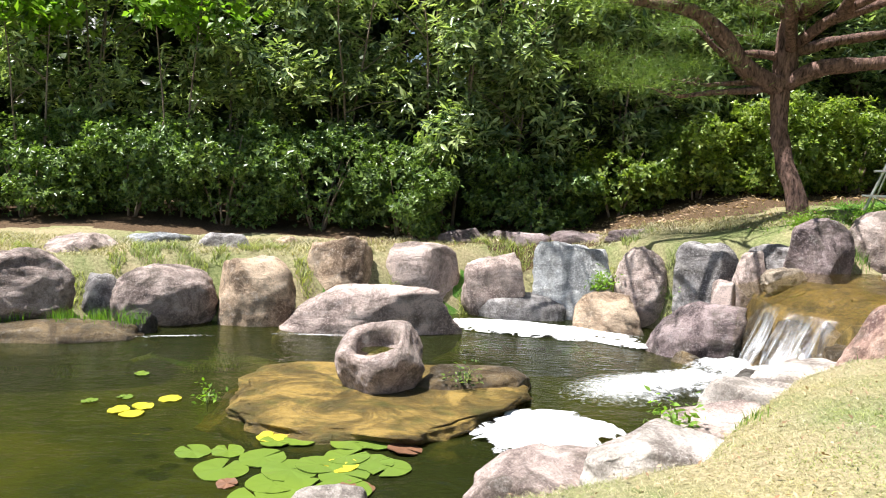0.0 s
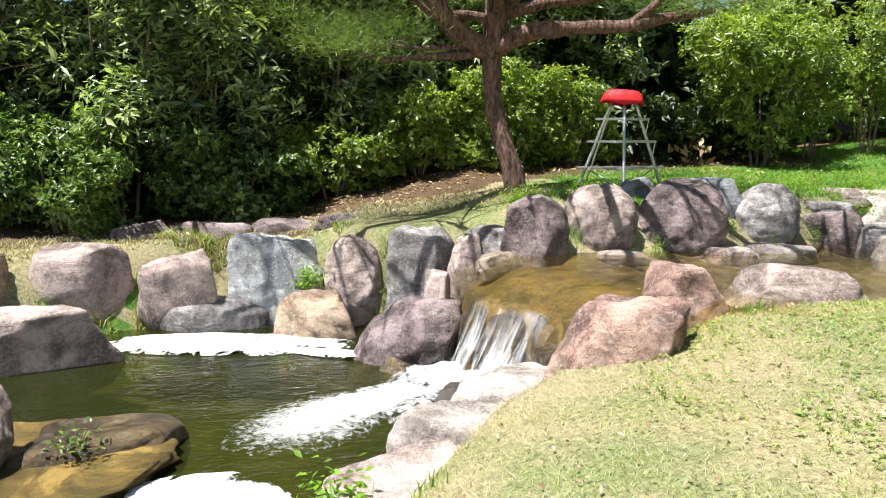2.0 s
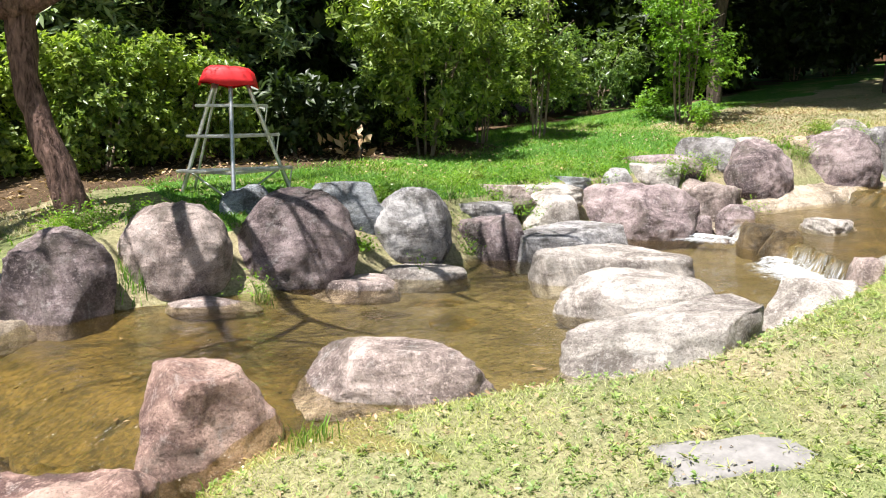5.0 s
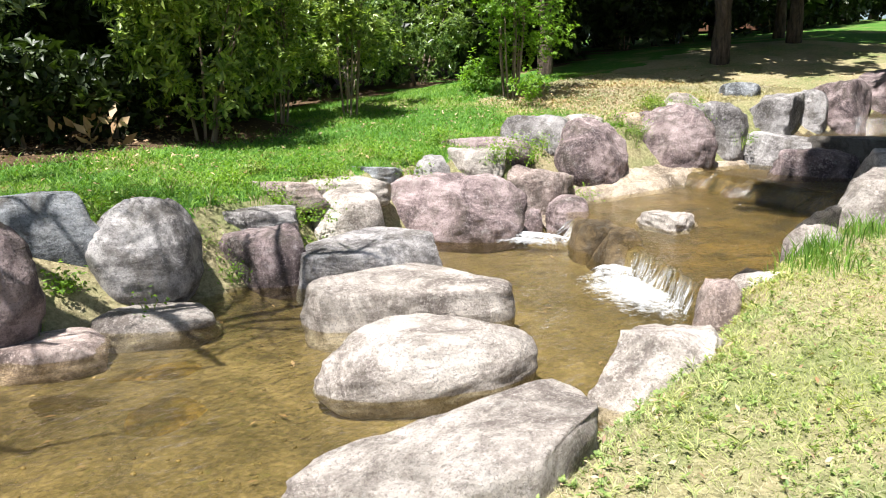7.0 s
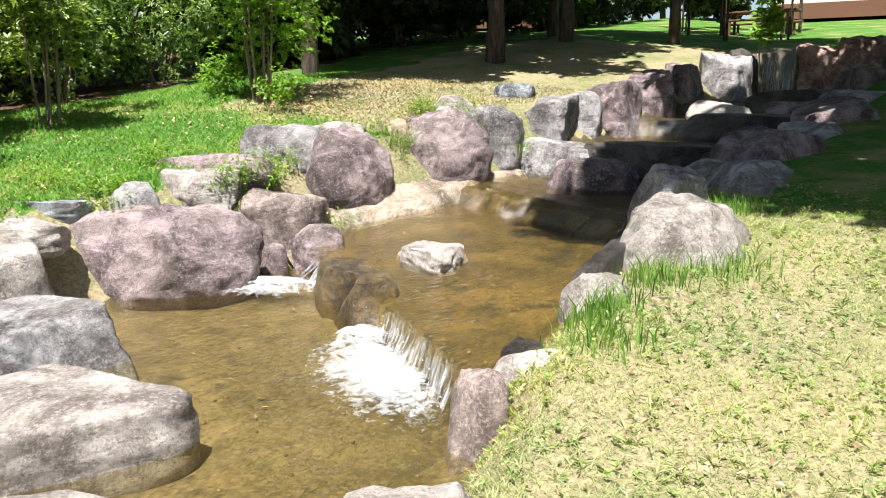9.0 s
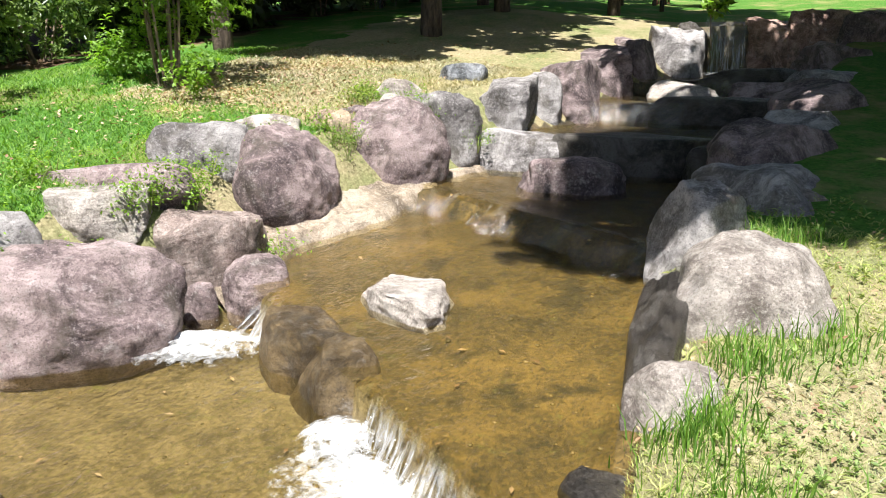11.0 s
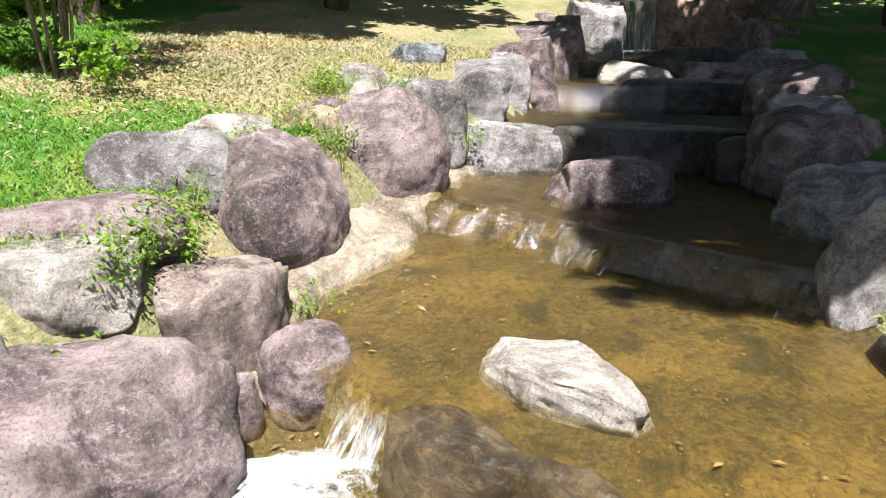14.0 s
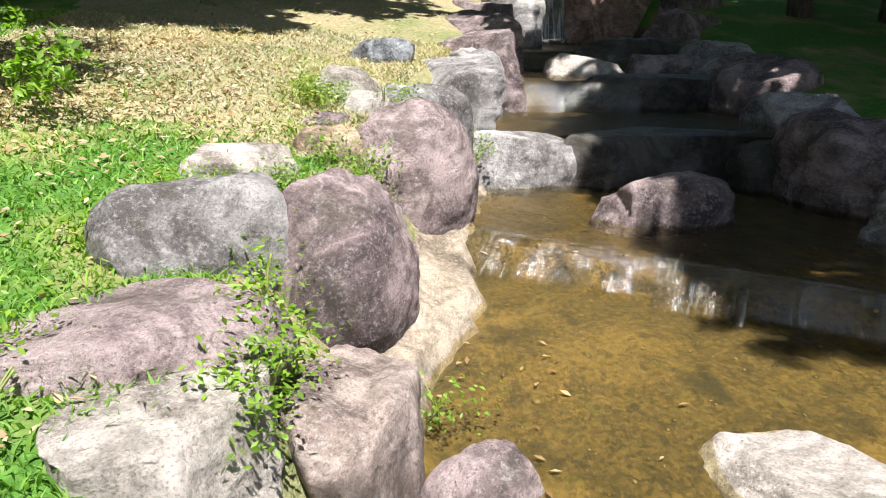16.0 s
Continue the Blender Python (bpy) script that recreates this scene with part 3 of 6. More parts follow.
SPHERE_FACES = [[v.index for v in f.verts] for f in _bm.faces]
_bm.free()
_bm = bmesh.new()
bmesh.ops.create_icosphere(_bm, subdivisions=4, radius=1.0)
SPHERE_LOW = np.array([v.co[:] for v in _bm.verts])
SPHERE_LOW_FACES = [[v.index for v in f.verts] for f in _bm.faces]
_bm.free()
BOULDER_COUNT = [0]
FOOTPRINTS = []


def on_rock(x, y, grow=1.0):
    """True where a rock stands."""
    for bx, by, w, d, yaw in FOOTPRINTS:
        c, s = math.cos(radians(yaw)), math.sin(radians(yaw))
        u, v = (x - bx) * c + (y - by) * s, (y - by) * c - (x - bx) * s
        if (u / (w * 0.5 * grow)) ** 2 + (v / (d * 0.5 * grow)) ** 2 < 1:
            return True
    return False


def boulder(x, y, z, w, d, h, yaw, tone, label, sq=2.7, cuts=5, rough=1.0, lean=0.0, fine=False, sink=0.55, name="boulder", top_flat=0.08):
    """A weathered rock that fills w x d x h above z, seen square-on when looking along yaw."""
    BOULDER_COUNT[0] += 1
    seed = BOULDER_COUNT[0]
    FOOTPRINTS.append((x, y, w, d, yaw))
    r = np.random.default_rng(seed)
    u = SPHERE if fine else SPHERE_LOW
    p = u / (np.abs(u) ** sq).sum(1, keepdims=True) ** (1 / sq)
    for c in range(cuts + 3):
        nrm = r.normal(size=3)
        nrm[2] = abs(nrm[2]) * 0.45
        nrm /= np.linalg.norm(nrm)
        over = p @ nrm - (r.uniform(0.70, 0.95) if c < cuts else r.uniform(0.90, 1.02))
        p = p - np.outer(np.clip(over, 0, None) * 0.96, nrm)
    if top_flat:
        slant = np.array([r.normal() * 0.14, r.normal() * 0.14, 1.0])
        over = p @ slant - (1 - top_flat)
        p[:, 2] -= np.clip(over, 0, None) * 0.85
    off = Vector(r.uniform(-50, 50, 3))
    big = np.array([noise.fractal(Vector(q) * 1.1 + off, 0.9, 2.1, 3) for q in u])
    small = np.array([noise.fractal(Vector(q) * 4.5 + off, 0.7, 2.2, 4) for q in u])
    ridge = -np.abs(np.array([noise.noise(Vector((q[0] * 2.4, q[1] * 2.4, q[2] * 5.0)) + off) for q in u])) * 1.6
    p = p * (1 + rough * (0.10 * big + 0.035 * small + 0.025 * ridge))[:, None]
    p[:, 0] += lean * p[:, 2]
    lo, hi = p.min(0), p.max(0)
    p = (p - (lo + hi) / 2) / (hi - lo)
    p = p * np.array([w, d, h * (1 + sink)])
    p[:, 2] += h * (1 + sink) / 2 - sink * h
    me = mesh_from("boulder", p.tolist(), SPHERE_FACES if fine else SPHERE_LOW_FACES, ROCK[tone], True)
    ob = tagged(new(name, me), label, "rock")
    ob.matrix_basis = pose(x, y, z, 0, 0, yaw)
    return ob


FAR_ROW = "boulders edging the far pond bank"


ROUND = {"sq": 2.25, "cuts": 2, "top_flat": 0.0, "fine": True, "sink": 0.3}


def far_row(*a, **k):
    return tagged(boulder(*a, **k), group=FAR_ROW)


far_row(-6.5, 9.3, -0.4, 1.3, 1.0, 0.75, 34, "grey", "grey weathered boulder on the grassy pond bank")
far_row(-5.15, 9.15, -0.42, 1.25, 0.95, 0.76, 30, "pink", "large grey rounded boulder on the pond bank", **ROUND)
far_row(-4.95, 10.45, 0.0, 1.05, 0.6, 0.42, 26, "pink", "low brown-pink rock half buried in grass")
far_row(-4.25, 11.2, 0.12, 1.1, 0.55, 0.28, 21, "slate", "flat blue-grey slab along the hedge", sq=4)
far_row(-3.2, 11.1, 0.05, 0.9, 0.6, 0.38, 16, "grey", "flat grey rock in the upper row")
far_row(-4.4, 9.75, -0.45, 0.5, 0.4, 0.42, 24, "grey", "small dull rock between boulders")
far_row(-3.6, 9.87, -0.66, 1.36, 1.0, 0.77, 20, "pink", "broad rounded pinkish-grey boulder at the pond", **ROUND)
far_row(-2.46, 10.05, -0.75, 1.08, 0.85, 1.02, 14, "tan", "upright tan boulder at the water's edge", sq=3.4, fine=True)
far_row(-3.7, 9.15, -0.72, 0.5, 0.4, 0.36, 22, "wet", "small dark wet rock at the water")
far_row(-2.4, 11.6, 0.1, 0.44, 0.35, 0.28, 12, "tan", "small tan rock in the upper row")
far_row(-1.47, 10.94, -0.3, 1.07, 0.75, 0.8, 8, "tan", "tan block-shaped boulder above the long stone", sq=3.6, fine=True)
far_row(-0.28, 11.45, -0.25, 1.22, 0.75, 0.63, 1, "pink", "pinkish rounded block in the upper row", sq=3.4)
far_row(-0.9, 9.85, -0.75, 2.5, 0.95, 0.74, 3, "pink", "long low pinkish boulder lying along the water", sq=2.6, cuts=3, fine=True, lean=0.25)
far_row(0.4, 12.6, 0.1, 0.9, 0.5, 0.45, -1, "mauve", "dark mauve rock under the hedge", sq=3.5)
far_row(1.35, 12.6, 0.12, 1.2, 0.5, 0.42, -5, "mauve", "dark mauve ledge stone under the hedge", sq=3.8)
far_row(2.3, 12.4, 0.3, 1.0, 0.5, 0.3, -8, "mauve", "dark flat ledge stone under the hedge", sq=3.8)
far_row(0.85, 11.37, -0.4, 1.02, 0.65, 0.7, -4, "pink", "shaded pinkish block in the upper row", sq=4.2, cuts=4)
far_row(2.05, 11.35, -0.4, 1.25, 0.65, 0.9, -10, "white", "pale white-grey upright slab dappled with shade", sq=4.2, cuts=6, fine=True)
far_row(1.25, 11.2, -0.72, 1.4, 0.7, 0.44, -6, "grey", "low flat grey rock behind the foam", sq=3.8)
far_row(2.46, 10.5, -0.72, 1.04, 0.75, 0.6, -13, "tan", "low tan rock at the water's edge", sq=2.8)
far_row(2.97, 10.9, -0.45, 0.78, 0.6, 0.98, -15, "pink", "tall rounded grey-pink boulder", **ROUND)
far_row(3.72, 10.3, -0.25, 0.92, 0.7, 0.92, -20, "grey", "grey boulder striped with branch shadows", sq=2.8, cuts=3, fine=True)
far_row(4.55, 10.02, 0.2, 0.95, 0.7, 0.52, -24, "grey", "broad grey boulder against the dry bank", sq=2.8, cuts=4, fine=True)
far_row(4.12, 9.85, -0.1, 0.5, 0.5, 0.72, -24, "pink", "pinkish upright rock with a pointed top", sq=2.6, cuts=6, fine=True)
far_row(3.28, 9.4, -0.85, 1.4, 1.15, 0.86, -15, "mauve", "smooth leaning boulder beside the cascade", sq=2.4, lean=0.45, fine=True)
far_row(4.45, 9.42, 0.25, 0.95, 0.42, 0.24, 26, "cement", "low pale cement patch at the channel edge", sq=2.6, rough=1.4)
far_row(3.62, 9.42, -0.1, 0.32, 0.3, 0.38, -24, "pink", "small pink rock at the top of the cascade", cuts=7)
far_row(3.1, 12.1, 0.5, 0.9, 0.5, 0.2, -12, "mauve", "low stone sunk in dry grass", sq=3.5)

CHANNEL = "boulders along the far side of the channel"


def channel(*a, **k):
    return tagged(boulder(*a, **k), group=CHANNEL)


channel(4.8, 9.5, 0.35, 0.84, 0.75, 0.76, -13, "mauve", "dark mauve boulder crossed by a branch shadow", sq=3.2, fine=True)
channel(5.78, 9.72, 0.38, 0.95, 0.8, 0.86, -21, "pink", "rounded pink boulder with branching shadows", **ROUND)
channel(6.8, 10.45, 0.8, 0.64, 0.5, 0.5, -26, "slate", "blue-grey layered rock behind the channel stones", sq=3.4)
channel(6.88, 9.6, 0.38, 1.14, 0.9, 0.94, -29, "mauve", "big rounded mauve boulder by the channel", **ROUND)
channel(7.66, 10.05, 0.9, 0.95, 0.55, 0.42, -32, "slate", "flat slate slab on the boulders", sq=3.8)
channel(8.25, 9.66, 0.5, 0.84, 0.8, 0.76, -37, "grey", "dark grey rounded boulder", **ROUND)
channel(7.15, 9.15, 0.34, 0.95, 0.6, 0.17, -30, "pink", "low flat pinkish rock at the waterline", sq=3.6, top_flat=0.3)
channel(8.0, 9.15, 0.34, 0.95, 0.65, 0.19, -36, "pale", "low flat pale rock at the waterline", sq=3.6, top_flat=0.3)
channel(5.9, 9.2, 0.36, 0.8, 0.35, 0.12, -25, "pink", "thin ledge of rock at the waterline", sq=3)
channel(9.25, 9.6, 0.4, 0.84, 0.6, 0.52, -42, "mauve", "blocky mauve rock at the pool edge", sq=3.6)
channel(10.62, 9.95, 0.6, 0.8, 0.7, 0.48, -45, "pale", "pale rounded rock behind the last stepping stone", sq=2.8)
channel(12.02, 9.72, 0.36, 1.72, 1.05, 0.8, -48, "mauve", "very large rounded mauve boulder at the pool", sq=2.7, cuts=3, fine=True, sink=0.3)
channel(13.45, 9.42, 0.5, 1.28, 0.62, 0.68, -8, "pink", "pinkish wedge-shaped boulder beside the terrace", sq=3.2, cuts=4, top_flat=0.2, fine=True)
channel(13.2, 8.9, 0.36, 0.54, 0.5, 0.5, -57, "mauve", "small round boulder beside the spout", **ROUND)
channel(12.88, 9.22, 0.4, 0.3, 0.25, 0.3, -57, "mauve", "small dark stone between boulders")
channel(14.6, 9.43, 0.75, 1.15, 0.85, 0.99, -30, "mauve", "large smooth egg-shaped mauve boulder", **ROUND)
channel(16.1, 8.87, 0.88, 1.22, 0.92, 1.04, -50, "mauve", "large cracked mauve boulder", **ROUND)
channel(17.2, 8.68, 1.2, 0.95, 1.0, 0.74, -70, "grey", "weathered grey boulder between larger ones", sq=3.2, cuts=4, fine=True)
channel(18.35, 8.28, 1.3, 1.1, 1.5, 0.78, -60, "grey", "large flat-topped grey boulder", sq=3.6, cuts=5, fine=True, top_flat=0.25, lean=0.15)
channel(19.0, 7.85, 1.35, 0.6, 0.9, 0.78, -78, "grey", "pale grey upright boulder at the shade edge", sq=3.2, fine=True)
channel(14.27, 10.12, 1.34, 0.95, 0.7, 0.43, -45, "grey", "blue-grey rounded rock on the grass edge", sq=2.6)
channel(15.3, 10.0, 1.5, 0.8, 0.6, 0.27, -58, "pale", "low blue-grey rock on the grass edge", sq=2.8)
channel(13.32, 10.3, 1.15, 1.4, 0.95, 0.36, -66, "mauve", "flat sloping mauve slab on the bank", sq=2.4, cuts=3, top_flat=0.25, fine=True)
channel(12.82, 10.03, 1.08, 0.8, 0.66, 0.31, -60, "pale", "pale cream flat-topped rock with weeds round it", sq=3.6, cuts=4, top_flat=0.4, fine=True)
channel(12.05, 10.05, 1.0, 0.45, 0.45, 0.34, -43, "grey", "small grey rock among weeds")
channel(17.15, 9.3, 1.74, 0.68, 0.5, 0.34, -75, "pale", "pale slate rock on the bank", sq=3.2)
channel(16.75, 9.15, 1.66, 0.5, 0.4, 0.26, -75, "pale", "small pale slab on the bank", sq=3.6)
channel(18.6, 8.9, 1.95, 0.75, 0.5, 0.3, -73, "slate", "dark dappled slab on the bank", sq=3.4)
channel(15.75, 9.45, 1.42, 0.5, 0.4, 0.38, -63, "tan", "small tan rock on the bank")


def cement_ledge():
    """One continuous bed of pale cement at the boulders' feet, running up into the joints between them."""
    way = line((13.05, 9.0), (13.6, 9.0), (14.2, 8.86), (14.75, 8.55), (15.2, 8.42), (15.8, 8.4), (16.4, 8.2), (17.0, 7.95))
    low = line((13.05, 0.55), (13.6, 0.74), (14.4, 0.83), (15.2, 0.9), (15.8, 1.02), (17.0, 1.06))
    verts, faces = [], []
    n, m = 110, 16
    for i in range(n + 1):
        x = 13.05 + 3.95 * i / n
        for j in range(m + 1):
            t = j / m
            jag = 0.09 * noise.fractal(Vector((x * 2.3, 4.1, 0)), 0.8, 2.0, 4)
            y = float(way(x)) + 0.02 + jag + 1.2 * t
            rise = 0.68 * max(0.0, t - 0.24) ** 1.1
            bumpy = 0.045 * noise.fractal(Vector((x * 3, y * 3, 2)), 0.8, 2.0, 4)
            z = float(low(x)) - 0.3 * max(0.0, 1 - t * 7) ** 1.6 + rise + bumpy * min(1.0, 0.3 + t * 3) + 0.012
            verts.append((x, y, z))
            if i < n and j < m:
                q = i * (m + 1) + j
                faces.append((q, q + m + 1, q + m + 2, q + 1))
    return tagged(new("ledge", mesh_from("ledge", verts, faces, ROCK["cement"], True)), "pale cement ledge along the boulders' feet", "ledge", kind="structure")


cement_ledge()
for a in (
    (9.43, 9.98, 0.86, 0.9, 0.5, 0.26, -42, "grey"), (10.1, 10.3, 1.02, 0.95, 0.5, 0.28, -42, "pink"), (10.92, 10.12, 1.0, 0.8, 0.45, 0.28, -44, "pale"), (9.5, 10.85, 1.02, 0.7, 0.4, 0.2, -33, "grey"),
    (9.0, 11.2, 1.06, 0.75, 0.4, 0.17, -28, "grey"), (11.55, 10.45, 1.12, 0.7, 0.45, 0.22, -45, "slate"), (12.0, 10.75, 1.2, 0.6, 0.35, 0.16, -45, "slate"), (8.75, 10.3, 0.95, 0.5, 0.35, 0.2, -35, "slate"),
):
    channel(a[0], a[1] + 0.16, a[2] - 0.06, a[3] * 1.2, a[4] * 1.15, a[5] * 0.78, *a[6:], "flat weathered slab at the edge of the lawn", sq=4.2, cuts=4, rough=0.8, fine=True, top_flat=0.35)
channel(16.3, 9.5, 1.6, 0.5, 0.35, 0.2, -63, "mauve", "small mauve slab in the grass", sq=3)

STEPS = "stepping stones across the pool"
for a in (
    (10.05, 9.02, 0.22, 1.4, 0.95, 0.58, -38, "grey", "flat grey stepping stone with a hollow top"),
    (9.36, 7.97, 0.22, 1.55, 0.98, 0.5, -36, "pale", "broad flat pale stepping stone in the pool"),
    (8.5, 6.98, 0.28, 1.35, 0.8, 0.46, -28, "pale", "oval pinkish stepping stone in the pool"),
):
    tagged(boulder(*a, sq=5.0 if a[0] > 9 else 2.2, cuts=4 if a[0] > 9 else 2, rough=0.6, fine=True, sink=0.28, top_flat=0.3 if a[0] > 9 else 0.12), group=STEPS)

NEAR = "boulders edging the lawn"


def near(*a, **k):
    return tagged(boulder(*a, **k), group=NEAR)


near(7.45, 5.84, 0.28, 1.55, 0.74, 0.53, -21, "pale", "long flat pale slab at the lawn edge", sq=3, fine=True, top_flat=0.3)
near(9.1, 5.77, 0.35, 1.0, 0.62, 0.45, -28, "pale", "rounded pinkish boulder at the lawn edge", fine=True)
near(2.95, 6.3, -0.72, 1.3, 0.95, 0.56, 30, "pale", "flat pale sunlit boulder at the pond bank", fine=True, top_flat=0.3)
near(1.42, 4.42, -0.4, 1.05, 0.75, 0.36, 25, "pale", "flat pale boulder sunk in the lawn edge", fine=True, top_flat=0.3)
near(0.95, 4.72, -0.75, 1.7, 0.7, 0.48, 32, "pink", "flat pink boulder at the pond bank", fine=True, top_flat=0.3)
near(3.95, 7.05, -0.5, 0.6, 0.4, 0.5, 30, "crust", "low wet rock beside the cascade", sq=3)
near(3.6, 6.75, -0.6, 1.5, 0.8, 0.5, 15, "pale", "flat pale sunlit rock at the lawn edge", fine=True, top_flat=0.3)
near(-0.6, 4.4, -0.7, 0.6, 0.4, 0.24, 8, "pale", "pale rock tip at the water")
near(3.92, 6.24, -0.35, 1.15, 0.85, 0.95, -26, "brown", "sloping pink-brown boulder beside the cascade", sq=2.8, lean=0.35, cuts=4, fine=True)
near(4.95, 6.78, 0.25, 0.7, 0.58, 0.46, -32, "brown", "angular red-brown block at the channel edge", sq=4.2, cuts=5, fine=True, top_flat=0.2)
near(5.92, 6.58, 0.33, 1.22, 0.6, 0.36, -42, "pink", "flat pinkish boulder at the channel edge", sq=2.8, fine=True)
near(3.15, 7.2, -0.8, 0.62, 0.45, 0.5, 35, "wet", "rounded dark wet rock in the white water", sq=2.3, cuts=2, fine=True)
near(3.0, 8.75, -0.8, 0.4, 0.35, 0.28, -19, "crust", "small dark wet rock at the edge of the froth")
near(2.2, 5.55, -0.78, 1.5, 1.0, 0.55, 42, "pink", "flat pale pinkish boulder at the pond bank", sq=3, fine=True, top_flat=0.4)
near(10.3, 5.98, 0.38, 0.34, 0.35, 0.42, -67, "pink", "small upright rock at the end of the lip")
near(10.62, 5.8, 0.55, 0.5, 0.36, 0.26, -71, "pale", "pale flat rock tufted with grass", sq=3)
near(12.62, 5.38, 0.42, 1.04, 1.15, 1.0, -94, "pale", "large cream sunlit boulder at the terrace", sq=2.3, cuts=1, fine=True, top_flat=0.0)
near(11.5, 5.70, 0.5, 0.52, 0.5, 0.55, -90, "pale", "small rounded grey boulder in grass", **ROUND)
near(13.72, 5.66, 0.75, 0.7, 0.8, 0.76, -92, "grey", "grey boulder at the edge of the shade", fine=True)
near(14.6, 4.9, 1.15, 0.42, 0.3, 0.2, -97, "pale", "small pale stone in the grass")
# separate dark rock added to stand for the cream boulder's dark side
near(12.45, 5.82, 0.38, 0.36, 2.0, 0.74, -90, "wet", "long dark wet rock under the cream boulder", sq=3.4, fine=True, rough=1.0)
near(11.0, 5.95, 0.4, 0.45, 0.4, 0.34, -80, "wet", "dark wet rock at the stream edge")
near(14.9, 5.2, 0.85, 1.25, 1.7, 0.62, -92, "grey", "shaded boulder at the stream edge", sq=2.7, fine=True)
near(16.4, 5.0, 1.0, 1.3, 1.6, 0.72, -88, "mauve", "shaded rounded boulder at the stream edge", sq=2.7, fine=True)
near(17.7, 4.6, 1.15, 1.1, 1.5, 0.58, -99, "grey", "shaded boulder at the stream edge", sq=2.7, fine=True)
near(19.1, 4.3, 1.3, 1.2, 1.8, 0.74, -93, "mauve", "shaded boulder at the stream edge", sq=2.7, fine=True)
near(20.7, 4.0, 1.5, 1.3, 1.7, 0.62, -99, "grey", "shaded boulder at the stream edge", sq=2.7, fine=True)
near(22.5, 3.7, 1.6, 1.3, 1.9, 0.95, -94, "mauve", "shaded boulder at the stream edge", sq=2.7, fine=True)

STEPSTONES = "stones in the stepped stream"


def midstream(*a, **k):
    return tagged(boulder(*a, **k), group=STEPSTONES)


midstream(12.95, 7.52, 0.58, 1.15, 0.66, 0.25, 42, "pale", "cream angular rock standing in the shallow terrace", sq=3.2, cuts=8, top_flat=0.35, fine=True)
midstream(12.34, 8.02, 0.26, 1.0, 0.52, 0.47, 48, "crust", "dark algae rock forming the pool lip", sq=2.5, cuts=4, fine=True, top_flat=0.2)
midstream(11.95, 7.57, 0.26, 0.78, 0.48, 0.5, 46, "crust", "brown lip rock with white mineral crust on top", sq=2.5, cuts=5, fine=True)
midstream(15.95, 6.92, 0.9, 1.15, 0.62, 0.46, -84, "mauve", "dark rounded rock standing in shallow water", sq=2.8, fine=True)
midstream(17.4, 7.72, 0.95, 1.15, 0.75, 0.54, -84, "grey", "blocky grey stone of the upper step", sq=3.8, fine=True, top_flat=0.3)
midstream(17.4, 6.3, 0.9, 2.5, 0.85, 0.55, -84, "wet", "long dark flat stone forming a step", sq=6.0, rough=0.55, fine=True, top_flat=0.25)
midstream(17.15, 5.25, 0.8, 1.1, 0.8, 0.52, -70, "wet", "dark wet stone at the end of a step", sq=5.0, rough=0.6, fine=True, top_flat=0.3)
midstream(19.65, 5.2, 1.25, 2.8, 0.8, 0.52, -90, "wet", "long dark wet stone forming a step", sq=6.0, rough=0.55, fine=True, top_flat=0.25)
midstream(20.7, 5.95, 1.6, 1.15, 0.6, 0.36, -90, "pale", "pale split stone across the stream", sq=3.6, fine=True, top_flat=0.3)
midstream(20.8, 4.75, 1.6, 1.25, 0.7, 0.34, -92, "mauve", "dark flat stone beside the pale split stone", sq=3.8, fine=True, top_flat=0.3)
midstream(21.7, 4.9, 1.65, 2.1, 0.7, 0.48, -92, "wet", "long dark stone under the waterfall", sq=3.2)
midstream(16.9, 5.5, 1.0, 0.7, 0.6, 0.4, -85, "wet", "dark wet rock at the stream edge")
midstream(-0.55, 6.72, -0.95, 3.05, 2.4, 0.42, 6, "algae", "flat algae-covered island rock just above the water", sq=2.6, cuts=3, fine=True, sink=0.0, rough=1.5, top_flat=0.5)
midstream(4.25, 7.2, -0.6, 0.8, 0.7, 0.82, -20, "algae", "wet golden algae rock under the cascade", sq=2.6, fine=True)
for a in ((3.88, 8.62, -0.75, 0.62, 0.5, 0.84, -66), (3.95, 8.1, -0.75, 0.5, 0.5, 0.80, -62), (4.2, 7.7, -0.75, 0.6, 0.5, 0.84, -68), (3.62, 8.25, -0.8, 0.3, 0.3, 0.5, -60), (3.68, 7.75, -0.8, 0.35, 0.3, 0.42, -70)):
    midstream(*a, "crust", "wet brown lip rock under the running water", sq=2.8, cuts=5, rough=1.4)
for a in ((7.62, 8.5, 0.7, 0.5, -20), (7.35, 7.85, 0.62, 0.5, 15), (7.1, 8.4, 0.55, 0.4, -35)):
    midstream(a[0], a[1], 0.24, a[2], a[3], 0.1, a[4], "algae", "brown flat stone lying under the shallow water", sq=2.5, cuts=3)
midstream(0.35, 7.3, -0.75, 1.35, 1.0, 0.3, 5, "crust", "low brown hump on the island rock", sq=2.6)

boulder(-4.6, 8.72, -0.8, 2.6, 0.9, 0.34, 16, "crust", "low dark mud spit at the pond edge", sq=2.4, cuts=1, name="mud_bank", rough=1.4)

